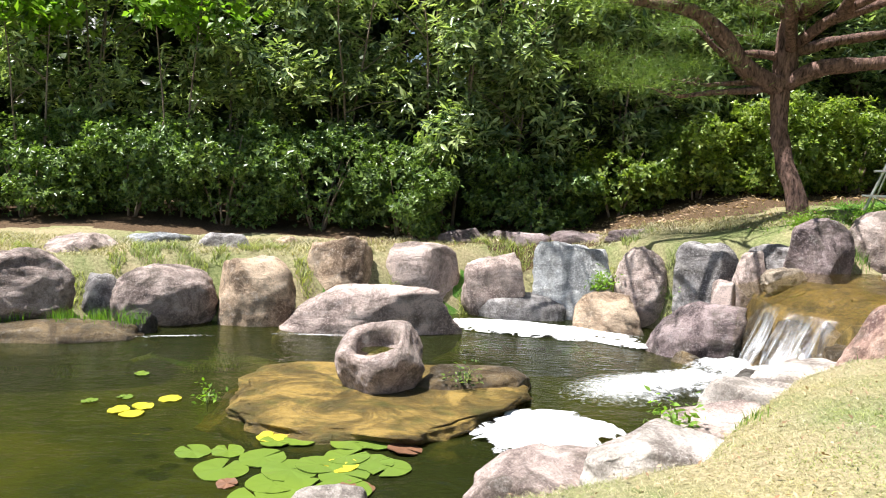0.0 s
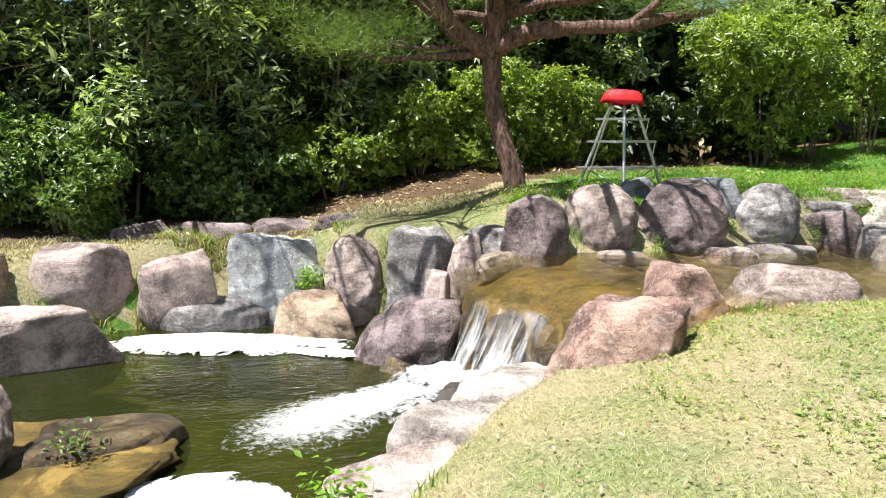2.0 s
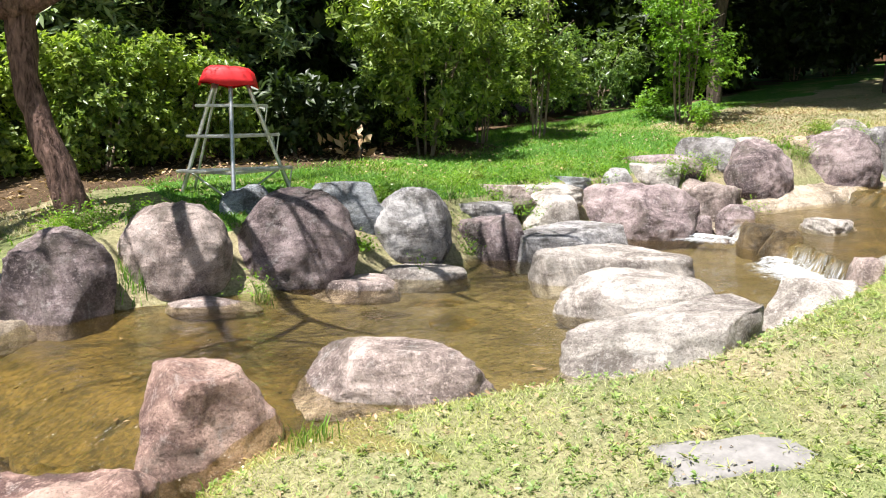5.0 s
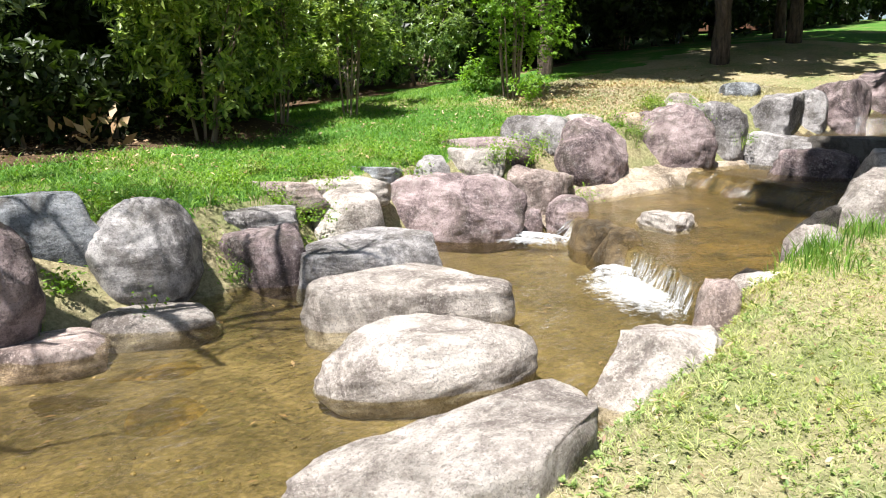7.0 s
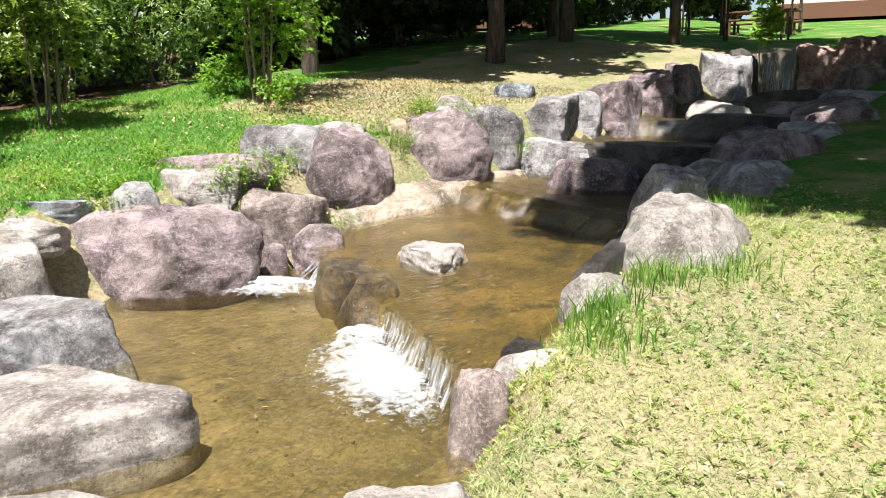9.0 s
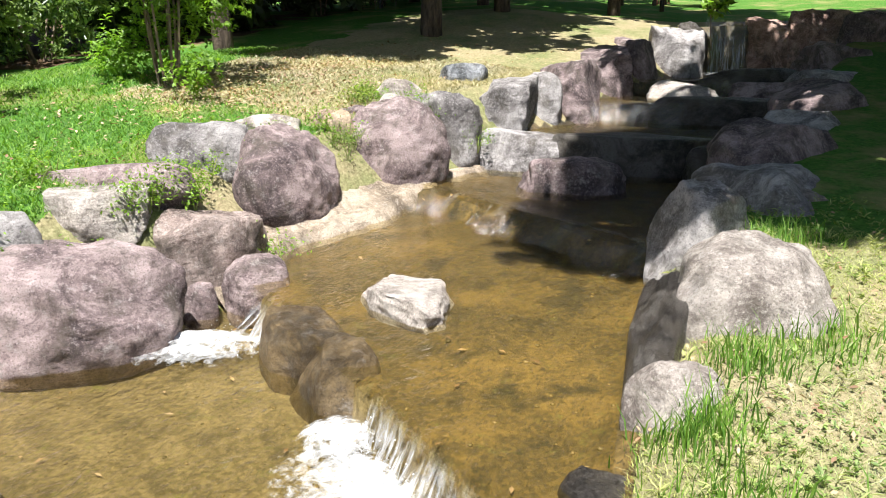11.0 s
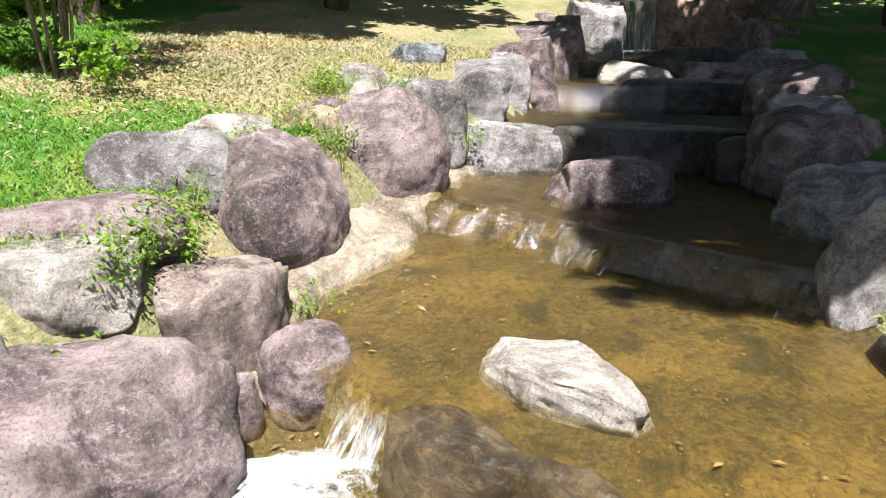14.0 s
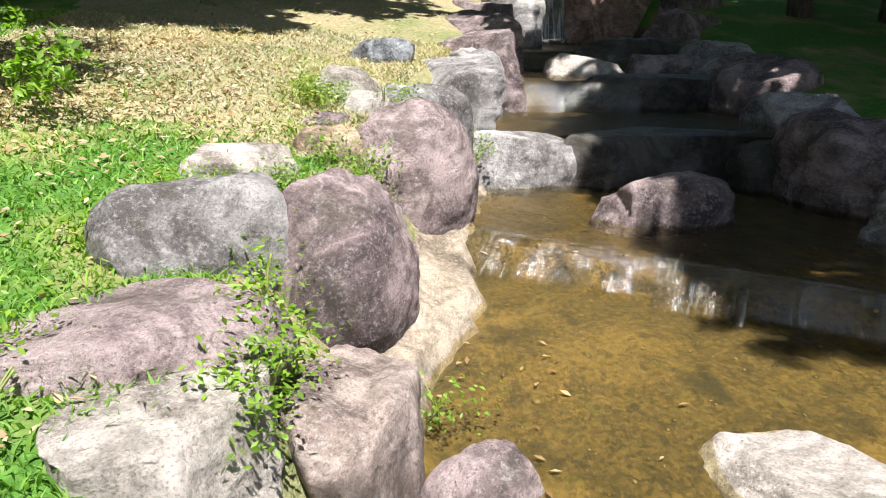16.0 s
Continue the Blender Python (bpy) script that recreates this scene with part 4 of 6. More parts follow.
FALLS = "boulders round the far waterfall"
for a in (
    (23.8, 6.25, 1.7, 1.1, 0.9, 1.2, -88, "grey", "tall pale grey boulder beside the waterfall"),
    (22.8, 6.95, 1.7, 1.0, 2.0, 0.98, -80, "mauve", "tall shaded rock wall stone streaked with light"),
    (21.5, 7.35, 1.6, 1.0, 2.1, 0.92, -76, "mauve", "tall shaded rock wall stone streaked with light"),
    (20.1, 7.65, 1.45, 1.0, 2.1, 0.86, -78, "mauve", "tall shaded rock wall stone under the grass edge"),
    (25.5, 5.3, 1.8, 1.1, 0.7, 1.2, -91, "wet", "dark wet rock behind the waterfall"),
    (25.3, 4.5, 1.8, 1.1, 0.9, 1.3, -93, "brown", "large brown boulder beside the waterfall"),
    (25.2, 3.6, 1.85, 1.35, 1.0, 1.35, -97, "brown", "large brown boulder beside the waterfall"),
    (24.1, 2.8, 1.9, 1.3, 1.0, 1.2, -100, "mauve", "large dark boulder beside the waterfall"),
    (24.6, 6.0, 2.0, 0.7, 0.6, 1.0, -90, "wet", "dark rock beside the waterfall"),
):
    tagged(boulder(*a, sq=4.2, cuts=4, fine=True, top_flat=0.2), group=FALLS)

PEBBLE = leaf_material("bed_pebbles", (0.07, 0.055, 0.02), (0.20, 0.145, 0.06), 0.5, 0.0)


# ---- plants: leaves, stems and blades as real geometry ----


def leaf_faces(name, v, material):
    """Two triangles for each run of four corners."""
    n = len(v) // 4
    q = np.arange(n)[:, None] * 4
    f = np.concatenate([q + np.array([[0, 1, 2]]), q + np.array([[0, 2, 3]])], 1).reshape(-1, 3)
    me = bpy.data.meshes.new(name)
    me.vertices.add(len(v))
    me.vertices.foreach_set("co", v.astype(np.float32).ravel())
    me.loops.add(f.size)
    me.loops.foreach_set("vertex_index", f.astype(np.int32).ravel())
    me.polygons.add(len(f))
    me.polygons.foreach_set("loop_start", np.arange(0, f.size, 3, dtype=np.int32))
    me.update(calc_edges=True)
    me.materials.append(material)
    return me


def leaf_mesh(name, pos, normal, size, ratio, material, fold=0.18, droop=None):
    """Many single leaves: a point, a facing and a length each; two folded triangles a leaf."""
    n = len(pos)
    normal = normal / np.linalg.norm(normal, axis=1, keepdims=True)
    side = np.cross(normal, rng.normal(size=(n, 3)))
    side /= np.linalg.norm(side, axis=1, keepdims=True)
    along = np.cross(side, normal)
    if droop is not None:
        along = along + droop
        along /= np.linalg.norm(along, axis=1, keepdims=True)
        side = np.cross(normal, along)
        side /= np.linalg.norm(side, axis=1, keepdims=True) + 1e-9
    L = (size * rng.uniform(0.65, 1.3, n))[:, None]
    W = L * ratio
    v = np.stack([pos - along * L * 0.5, pos + side * W * 0.5 + normal * W * fold, pos + along * L * 0.5, pos - side * W * 0.5 + normal * W * fold], 1).reshape(-1, 3)
    return leaf_faces(name, v, material)


def sprigs(name, tips, axis, size, ratio, material, per=8, spread=1.0, droop=0.0, fold=0.16):
    """Shoots: leaves that stand in a whorl round each tip, pointing outwards along the axis."""
    k = len(tips)
    axis = axis / np.linalg.norm(axis, axis=1, keepdims=True)
    A = np.repeat(axis, per, 0)
    n = k * per
    radial = np.cross(A, rng.normal(size=(n, 3)))
    radial /= np.linalg.norm(radial, axis=1, keepdims=True)
    along = A * rng.uniform(0.1, 0.9, (n, 1)) + radial * spread + np.array([0, 0, -droop])
    along /= np.linalg.norm(along, axis=1, keepdims=True)
    normal = A - along * (A * along).sum(1, keepdims=True) + rng.normal(size=(n, 3)) * 0.22
    side = np.cross(along, normal)
    side /= np.linalg.norm(side, axis=1, keepdims=True) + 1e-9
    normal = np.cross(side, along)
    L = (size * np.repeat(rng.uniform(0.75, 1.2, k), per) * rng.uniform(0.6, 1.25, n))[:, None]
    W = L * ratio
    base = np.repeat(tips, per, 0) - A * (size * 0.9 * rng.random(n))[:, None]
    v = np.stack([base, base + along * L * 0.5 + side * W * 0.5 + normal * W * fold, base + along * L - normal * L * 0.1, base + along * L * 0.5 - side * W * 0.5 + normal * W * fold], 1).reshape(-1, 3)
    return leaf_faces(name, v, material)


def blob_points(n, blobs, shell=0.55, per=9):
    """Points and outward directions in the outer shell of a union of ellipsoids (cx, cy, cz, rx, ry, rz), clustered into sprigs."""
    blobs = np.array(blobs, dtype=float)
    k = max(1, n // per)
    area = (blobs[:, 3] * blobs[:, 5] + blobs[:, 4] * blobs[:, 5] + blobs[:, 3] * blobs[:, 4])
    pick = rng.choice(len(blobs), k, p=area / area.sum())
    d = rng.normal(size=(k, 3))
    d /= np.linalg.norm(d, axis=1, keepdims=True)
    r = 1 - shell * rng.random(k) ** 1.6 + 0.10 * rng.normal(size=k)
    c = blobs[pick, :3] + d * blobs[pick, 3:] * r[:, None]
    if per != 9:
        return c, d
    c = np.repeat(c, 9, 0)
    d = np.repeat(d, 9, 0)
    spread = 0.06 + 0.04 * blobs[np.repeat(pick, 9), 3:].min(1)
    return c + rng.normal(size=c.shape) * spread[:, None], d


def tube(name, points, radii, material, sides=9, wobble=0.0):
    """A tapered limb through the points."""
    pts = [Vector(p) for p in points]
    fine, rad = [], []
    for i in range(len(pts) - 1):
        p0, p1, p2, p3 = pts[max(i - 1, 0)], pts[i], pts[i + 1], pts[min(i + 2, len(pts) - 1)]
        for s in range(5):
            t = s / 5
            fine.append(0.5 * ((2 * p1) + (p2 - p0) * t + (2 * p0 - 5 * p1 + 4 * p2 - p3) * t * t + (3 * p1 - p0 - 3 * p2 + p3) * t ** 3))
            rad.append(radii[i] + (radii[i + 1] - radii[i]) * t)
    fine.append(pts[-1])
    rad.append(radii[-1])
    verts, faces = [], []
    up = Vector((0.13, 0.31, 0.94))
    for i, p in enumerate(fine):
        tan = (fine[min(i + 1, len(fine) - 1)] - fine[max(i - 1, 0)]).normalized()
        a = tan.cross(up if abs(tan.dot(up)) < 0.9 else Vector((1, 0, 0))).normalized()
        b = tan.cross(a)
        for s in range(sides):
            t = 2 * math.pi * s / sides
            q = a * math.cos(t) + b * math.sin(t)
            r = rad[i] * (1 + wobble * noise.noise(p * 4 + q * 1.5))
            verts.append(p + q * r)
            if i < len(fine) - 1:
                faces.append((i * sides + s, i * sides + (s + 1) % sides, (i + 1) * sides + (s + 1) % sides, (i + 1) * sides + s))
    faces.append(tuple(range(sides))[::-1])
    faces.append(tuple((len(fine) - 1) * sides + s for s in range(sides)))
    return mesh_from(name, [v[:] for v in verts], faces, material, True)


def thing(name, label, category, x, y, z, yaw=0.0, group=""):
    ob = tagged(new(name), label, category, group)
    ob.matrix_basis = pose(x, y, z, 0, 0, yaw)
    return ob


def gz(x, y):
    return float(ground_height(x, y))


def shrub(label, x, y, w, d, h, material, count, leaf, ratio=0.45, group="", up=0.5, name="shrub", base=None, lumps=9, stems=5, skirt=0.0):
    """A bushy shrub: stems and a lumpy crown of single leaves."""
    ob = thing(name, label, "shrub", x, y, gz(x, y) if base is None else base, 0, group)
    blobs = [(0, 0, h * 0.45, w * 0.38, d * 0.38, h * 0.42)]
    for i in range(lumps):
        a = rng.uniform(0, 6.28)
        r = rng.uniform(0.25, 0.42)
        q = rng.uniform(0.12, 0.24)
        blobs.append((math.cos(a) * w * r, math.sin(a) * d * r, h * rng.uniform(0.22 + skirt, 0.82), w * q, d * q, h * rng.uniform(0.11, 0.19)))
    pos, out = blob_points(count, blobs, 0.4, 8)
    pos[:, 2] = np.abs(pos[:, 2] - 0.02) + 0.02
    nrm = out * 0.8 + rng.normal(size=out.shape) * 0.3 + np.array([0, 0, up])
    part("leaves", sprigs("leaves", pos, nrm, leaf, ratio, material, 8), ob)
    for i in range(stems):
        a = rng.uniform(0, 6.28)
        t = Vector((math.cos(a) * w * 0.28, math.sin(a) * d * 0.28, h * rng.uniform(0.5, 0.8)))
        part("stem", tube("stem", [(t.x * 0.15, t.y * 0.15, -0.06), (t.x * 0.5, t.y * 0.4, t.z * 0.5), t[:]], [0.025, 0.018, 0.007], PALE_BARK, 5), ob)
    return ob


HEDGE = "clipped hedge shrubs behind the pond"
for i, (x, y, w, h) in enumerate(((-10.4, 12.3, 2.6, 1.9), (-8.6, 12.6, 2.5, 1.9), (-6.9, 12.7, 2.4, 2.0), (-5.3, 12.9, 2.4, 2.1), (-3.7, 12.9, 2.3, 2.05), (-2.1, 13.0, 2.4, 2.1), (-0.7, 13.1, 2.0, 1.85))):
    shrub("dense dark green hedge shrub with small leaves", x, y - 0.15, w, 1.6, h * 0.97, LEAF_HEDGE, 15000, 0.088, 0.42, HEDGE, name="hedge_shrub", lumps=20, skirt=-0.15)
for x, y, w, h, m in ((1.6, 13.6, 2.3, 1.45, LEAF_HEDGE), (3.2, 13.9, 2.1, 1.55, LEAF_BRIGHT), (4.7, 14.0, 1.9, 1.7, LEAF_BRIGHT), (6.2, 13.6, 2.0, 1.95, LEAF_BRIGHT), (7.5, 13.8, 1.8, 1.9, LEAF_BRIGHT)):
    shrub("yellow-green leafy shrub lit from above", x, y, w, 1.6, h, m, 14000, 0.09, 0.5, HEDGE, name="hedge_shrub", lumps=18, skirt=-0.1)
# undergrowth added to darken the shrubs' foot, shade put into leaf colour
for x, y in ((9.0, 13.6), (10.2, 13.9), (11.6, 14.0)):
    shrub("added undergrowth, leaves coloured dark for shade under the shrubs", x, y, 2.0, 1.2, 1.3, LEAF_SHADED, 3600, 0.16, 0.45, "undergrowth of the wood", name="undergrowth", lumps=10, stems=3)


def broad_tree(label, x, y, h, w, count, material, leaf=0.17, ratio=0.34, trunks=3, low=0.28, group="", bark=PALE_BARK, name="tree", spread_y=0.8, base=None):
    """A many-stemmed tree whose drooping leaves stand in sprays, with gaps between."""
    ob = thing(name, label, "tree", x, y, gz(x, y) if base is None else base, 0, group)
    blobs = []
    for i in range(24):
        a = rng.uniform(0, 6.28)
        r = rng.uniform(0.05, 0.42)
        s = rng.uniform(0.13, 0.22)
        blobs.append((math.cos(a) * w * r, math.sin(a) * w * spread_y * r, h * rng.uniform(low + 0.1, 0.92), w * s, w * s * spread_y, h * rng.uniform(0.07, 0.13)))
    pos, out = blob_points(count, blobs, 0.8, 7)
    nrm = out * 0.45 + rng.normal(size=out.shape) * 0.35 + np.array([-0.05, -0.15, 0.75])
    part("crown", sprigs("crown", pos, nrm, leaf, ratio, material, 7, 1.0, 0.25), ob)
    for i in range(trunks):
        a = rng.uniform(0, 6.28)
        lean = Vector((math.cos(a), math.sin(a), 0)) * w * rng.uniform(0.05, 0.22)
        foot = Vector((math.cos(a), math.sin(a), 0)) * 0.10 * (trunks > 1)
        r0 = 0.007 * h ** 0.8 if trunks > 1 else 0.03 * h ** 0.9
        pts = [foot + Vector((0, 0, -0.15)), foot + lean * 0.3 + Vector((rng.normal() * 0.05, 0, h * 0.33)), lean * 0.7 + Vector((0, rng.normal() * 0.06, h * 0.6)), lean + Vector((0, 0, h * 0.88))]
        trunk = part("trunk", tube("trunk", pts, [r0, r0 * 0.8, r0 * 0.5, 0.01], bark, 8, 0.25), ob)
        for j in range(4):
            s = pts[1].lerp(pts[2], rng.uniform(0, 1)) if j < 2 else pts[2].lerp(pts[3], rng.uniform(0, 0.7))
            b = rng.uniform(0, 6.28)
            e = s + Vector((math.cos(b) * w * 0.3, math.sin(b) * w * 0.25, h * rng.uniform(0.04, 0.16)))
            part("limb", tube("limb", [s[:], ((s + e) / 2 + Vector((0, 0, 0.06)))[:], e[:]], [r0 * 0.4, r0 * 0.25, 0.006], bark, 5), trunk)
    return ob


WOOD = "broad-leaved trees behind the hedge"
for x, y, h, w in ((-9.6, 14.2, 5.8, 4.0), (-6.6, 14.1, 5.8, 3.8), (-4.0, 14.2, 6.0, 3.8), (-1.9, 14.0, 5.6, 3.4), (0.1, 13.9, 5.6, 3.6), (2.2, 14.6, 5.6, 3.6), (4.3, 15.1, 5.8, 3.4), (6.6, 15.2, 6.0, 3.8), (8.6, 15.6, 6.0, 3.8), (1.2, 14.0, 4.8, 2.8), (3.4, 14.4, 4.8, 2.8), (5.6, 14.6, 5.0, 2.8)):
    broad_tree("multi-stemmed tree with long glossy drooping leaves", x, y, h, w, 8400, LEAF_BROAD, 0.20, 0.30, 4, 0.2, WOOD)
broad_tree("small tree with rounded bright leaves above the hedge", -4.6, 13.0, 4.6, 2.6, 1500, LEAF_YOUNG, 0.17, 0.75, 2, 0.62)
broad_tree("small tree with rounded bright leaves above the hedge", -7.0, 12.9, 4.4, 2.4, 1300, LEAF_YOUNG, 0.17, 0.75, 2, 0.6)

SHRUBS = "shrubs at the edge of the green lawn"
shrub("large glossy shrub with bright young shoots", 11.0, 13.1, 2.7, 2.2, 3.4, LEAF_BRIGHT, 20000, 0.13, 0.36, SHRUBS, lumps=18, skirt=0.08)
shrub("large dark evergreen shrub in shade", 8.9, 15.6, 2.6, 2.0, 3.6, LEAF_HEDGE, 14000, 0.12, 0.38, SHRUBS, lumps=14)
shrub("large dark evergreen shrub in shade", 12.6, 15.2, 3.0, 2.2, 3.6, LEAF_HEDGE, 14000, 0.12, 0.38, SHRUBS, lumps=14)
broad_tree("slender pale-stemmed tree with fine leaves", 13.75, 13.3, 3.4, 1.7, 9000, LEAF_BRIGHT, 0.08, 0.45, 5, 0.12, SHRUBS, spread_y=1.0)
broad_tree("slender pale-stemmed tree with fine leaves", 12.6, 13.6, 3.2, 1.6, 8000, LEAF_BRIGHT, 0.08, 0.45, 5, 0.12, SHRUBS, spread_y=1.0)
broad_tree("young bright green multi-stemmed sapling on the lawn", 16.2, 11.9, 3.3, 2.1, 15000, LEAF_YOUNG, 0.07, 0.5, 10, -0.06, SHRUBS, spread_y=1.0)

for x, y, w, h in ((11.6, 14.5, 2.4, 2.2), (13.4, 15.0, 2.6, 2.4), (15.3, 15.0, 2.6, 2.2), (17.5, 15.2, 2.8, 2.2)):
    shrub("dark leafy undergrowth at the lawn's edge", x, y, w, 1.8, h, LEAF_HEDGE, 8000, 0.1, 0.42, SHRUBS, lumps=14, skirt=-0.15)

# the deep wood behind, too dense to see through; its shade is in the leaf colour
WOODS = "dark trees of the wood"
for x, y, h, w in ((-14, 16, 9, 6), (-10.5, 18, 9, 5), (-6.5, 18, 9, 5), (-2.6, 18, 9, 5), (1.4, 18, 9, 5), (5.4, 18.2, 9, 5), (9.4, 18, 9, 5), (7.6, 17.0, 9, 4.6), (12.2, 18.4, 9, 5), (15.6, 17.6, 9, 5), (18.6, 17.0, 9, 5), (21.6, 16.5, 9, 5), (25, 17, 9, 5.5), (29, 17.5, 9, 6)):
    broad_tree("tall dark tree of the wood behind", x, y, min(h, 7.5), w, 9000, LEAF_SHADED, 0.42, 0.5, 1, 0.0, WOODS, DARK_BARK)
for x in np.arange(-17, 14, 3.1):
    broad_tree("tall dark tree of the wood behind", float(x), 20.5, 10.5, 5.5, 5600, LEAF_SHADED, 0.5, 0.5, 1, 0.1, WOODS, DARK_BARK)
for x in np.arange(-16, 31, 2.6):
    shrub("dark undergrowth of the wood", float(x), 16.6 + 0.5 * math.sin(x * 3), 3.4, 2.0, 3.2, LEAF_SHADED, 3800, 0.26, 0.5, "undergrowth of the wood", name="undergrowth", lumps=8, stems=3)

# more shade-dark undergrowth, added to fill gaps and hide the bright far lawn
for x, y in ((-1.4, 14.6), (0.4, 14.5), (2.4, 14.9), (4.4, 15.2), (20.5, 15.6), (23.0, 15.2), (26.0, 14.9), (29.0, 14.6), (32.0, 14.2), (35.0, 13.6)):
    shrub("dark undergrowth of the wood", x, y, 3.6, 2.0, 2.8, LEAF_SHADED, 4200, 0.26, 0.5, "undergrowth of the wood", name="undergrowth", lumps=8, stems=3)

# shade trees round the upper stream; crowns out of view, added to cast its shade
SHADE = "tall shade trees round the upper stream"


def shade_tree(x, y, h, crown, trunk_r, count=9000, seed=0, base=None):
    """A tall tree: bare trunk below, a broad crown (cx, cy, r) of leaf sprays above, placed unseen to block light."""
    b = gz(x, y) if base is None else base
    ob = thing("tree", "tall dark-barked tree with an unseen high crown added for shade", "tree", x, y, b, 0, SHADE)
    cx, cy, cr, cz, ch = crown
    cx, cy, cz = cx - x, cy - y, cz - b
    blobs = []
    for i in range(22):
        a, r = rng.uniform(0, 6.28), cr * math.sqrt(rng.uniform(0, 1)) * 0.85
        blobs.append((cx + math.cos(a) * r, cy + math.sin(a) * r, cz + rng.uniform(-0.5, 0.5) * ch, cr * 0.27, cr * 0.27, ch * 0.28))
    pos, out = blob_points(count, blobs, 1.0)
    nrm = rng.normal(size=out.shape) * 0.6 + np.array([0, 0, 1.0])
    part("crown", leaf_mesh("crown", pos, nrm, 0.26, 0.6, LEAF_HEDGE), ob)
    trunk = part("trunk", tube("trunk", [(0, 0, -0.2), (0.03, 0.02, h * 0.3), (cx * 0.25, cy * 0.25, h * 0.6), (cx * 0.7, cy * 0.7, cz)], [trunk_r * 1.2, trunk_r, trunk_r * 0.8, trunk_r * 0.3], DARK_BARK, 10, 0.3), ob)
    for i in range(6):
        a = i * 1.05
        part("limb", tube("limb", [(cx * 0.4, cy * 0.4, h * 0.7), (cx + math.cos(a) * cr * 0.3, cy + math.sin(a) * cr * 0.3, cz), (cx + math.cos(a) * cr * 0.7, cy + math.sin(a) * cr * 0.7, cz + 0.3)], [trunk_r * 0.5, trunk_r * 0.3, 0.03], DARK_BARK, 6), trunk)
    return ob


shade_tree(22.2, 10.6, 6.0, (21.7, 11.2, 4.6, 8.8, 3.0), 0.17, 30000)
shade_tree(26.0, 10.2, 6.0, (26.9, 11.1, 5.6, 9.0, 3.0), 0.16, 30000)
shade_tree(14.5, 0.8, 6.4, (13.2, 4.1, 2.5, 9.0, 1.6), 0.2, 13000)
shade_tree(17.5, 1.8, 6.4, (15.5, 4.5, 2.6, 9.0, 1.6), 0.2, 13000)
shade_tree(20.0, 1.0, 6.4, (18.2, 4.4, 2.7, 9.2, 1.6), 0.2, 13000)
shade_tree(22.5, 0.0, 6.4, (20.0, 3.1, 2.5, 9.4, 1.6), 0.2, 13000)
shade_tree(13.0, -1.5, 6.4, (11.9, 2.5, 2.2, 9.0, 1.6), 0.2, 9000)
shade_tree(19.6, 13.4, 6.0, (18.7, 11.6, 2.7, 9.0, 2.0), 0.14, 13000)
shade_tree(28.0, 14.8, 6.0, (25.3, 14.1, 4.0, 9.0, 2.0), 0.14, 14000)
shade_tree(27.4, 7.8, 6.0, (26.5, 6.6, 3.6, 9.0, 3.0), 0.13, 16000)
shade_tree(29.0, 11.5, 6.0, (27.8, 12.1, 3.6, 9.0, 3.0), 0.14, 14000)
# whole trees out of view on the near side, added to block skylight
shade_tree(16.0, -1.0, 6.4, (14.5, 0.2, 3.0, 9.0, 2.0), 0.2, 14000)
shade_tree(20.5, -2.0, 6.4, (18.9, -0.2, 3.4, 9.2, 2.0), 0.2, 16000)
shade_tree(25.5, -1.5, 6.4, (23.5, -3.1, 3.4, 9.4, 2.0), 0.2, 18000)

# further unseen crowns: the first shades the terrace, the rest block skylight
shade_tree(12.6, -2.5, 6.4, (12.3, 5.4, 1.6, 9.0, 1.4), 0.16, 6500)
shade_tree(15.6, 1.2, 4.2, (15.8, 1.3, 2.6, 6.4, 1.6), 0.18, 9000)
shade_tree(19.0, 1.6, 4.2, (19.0, 2.0, 3.4, 7.0, 2.0), 0.18, 15000)
shade_tree(23.0, 1.4, 4.2, (22.8, 1.8, 3.4, 8.0, 2.0), 0.18, 7000)
shade_tree(16.0, -1.2, 4.5, (16.7, -1.0, 3.4, 6.0, 3.4), 0.2, 14000)
shade_tree(20.5, -1.5, 4.5, (21.0, -1.7, 3.8, 6.2, 3.4), 0.2, 14000)
shade_tree(25.5, -1.0, 4.5, (25.7, -1.5, 4.0, 6.8, 3.6), 0.2, 14000)

# ---- the leaning red pine ----


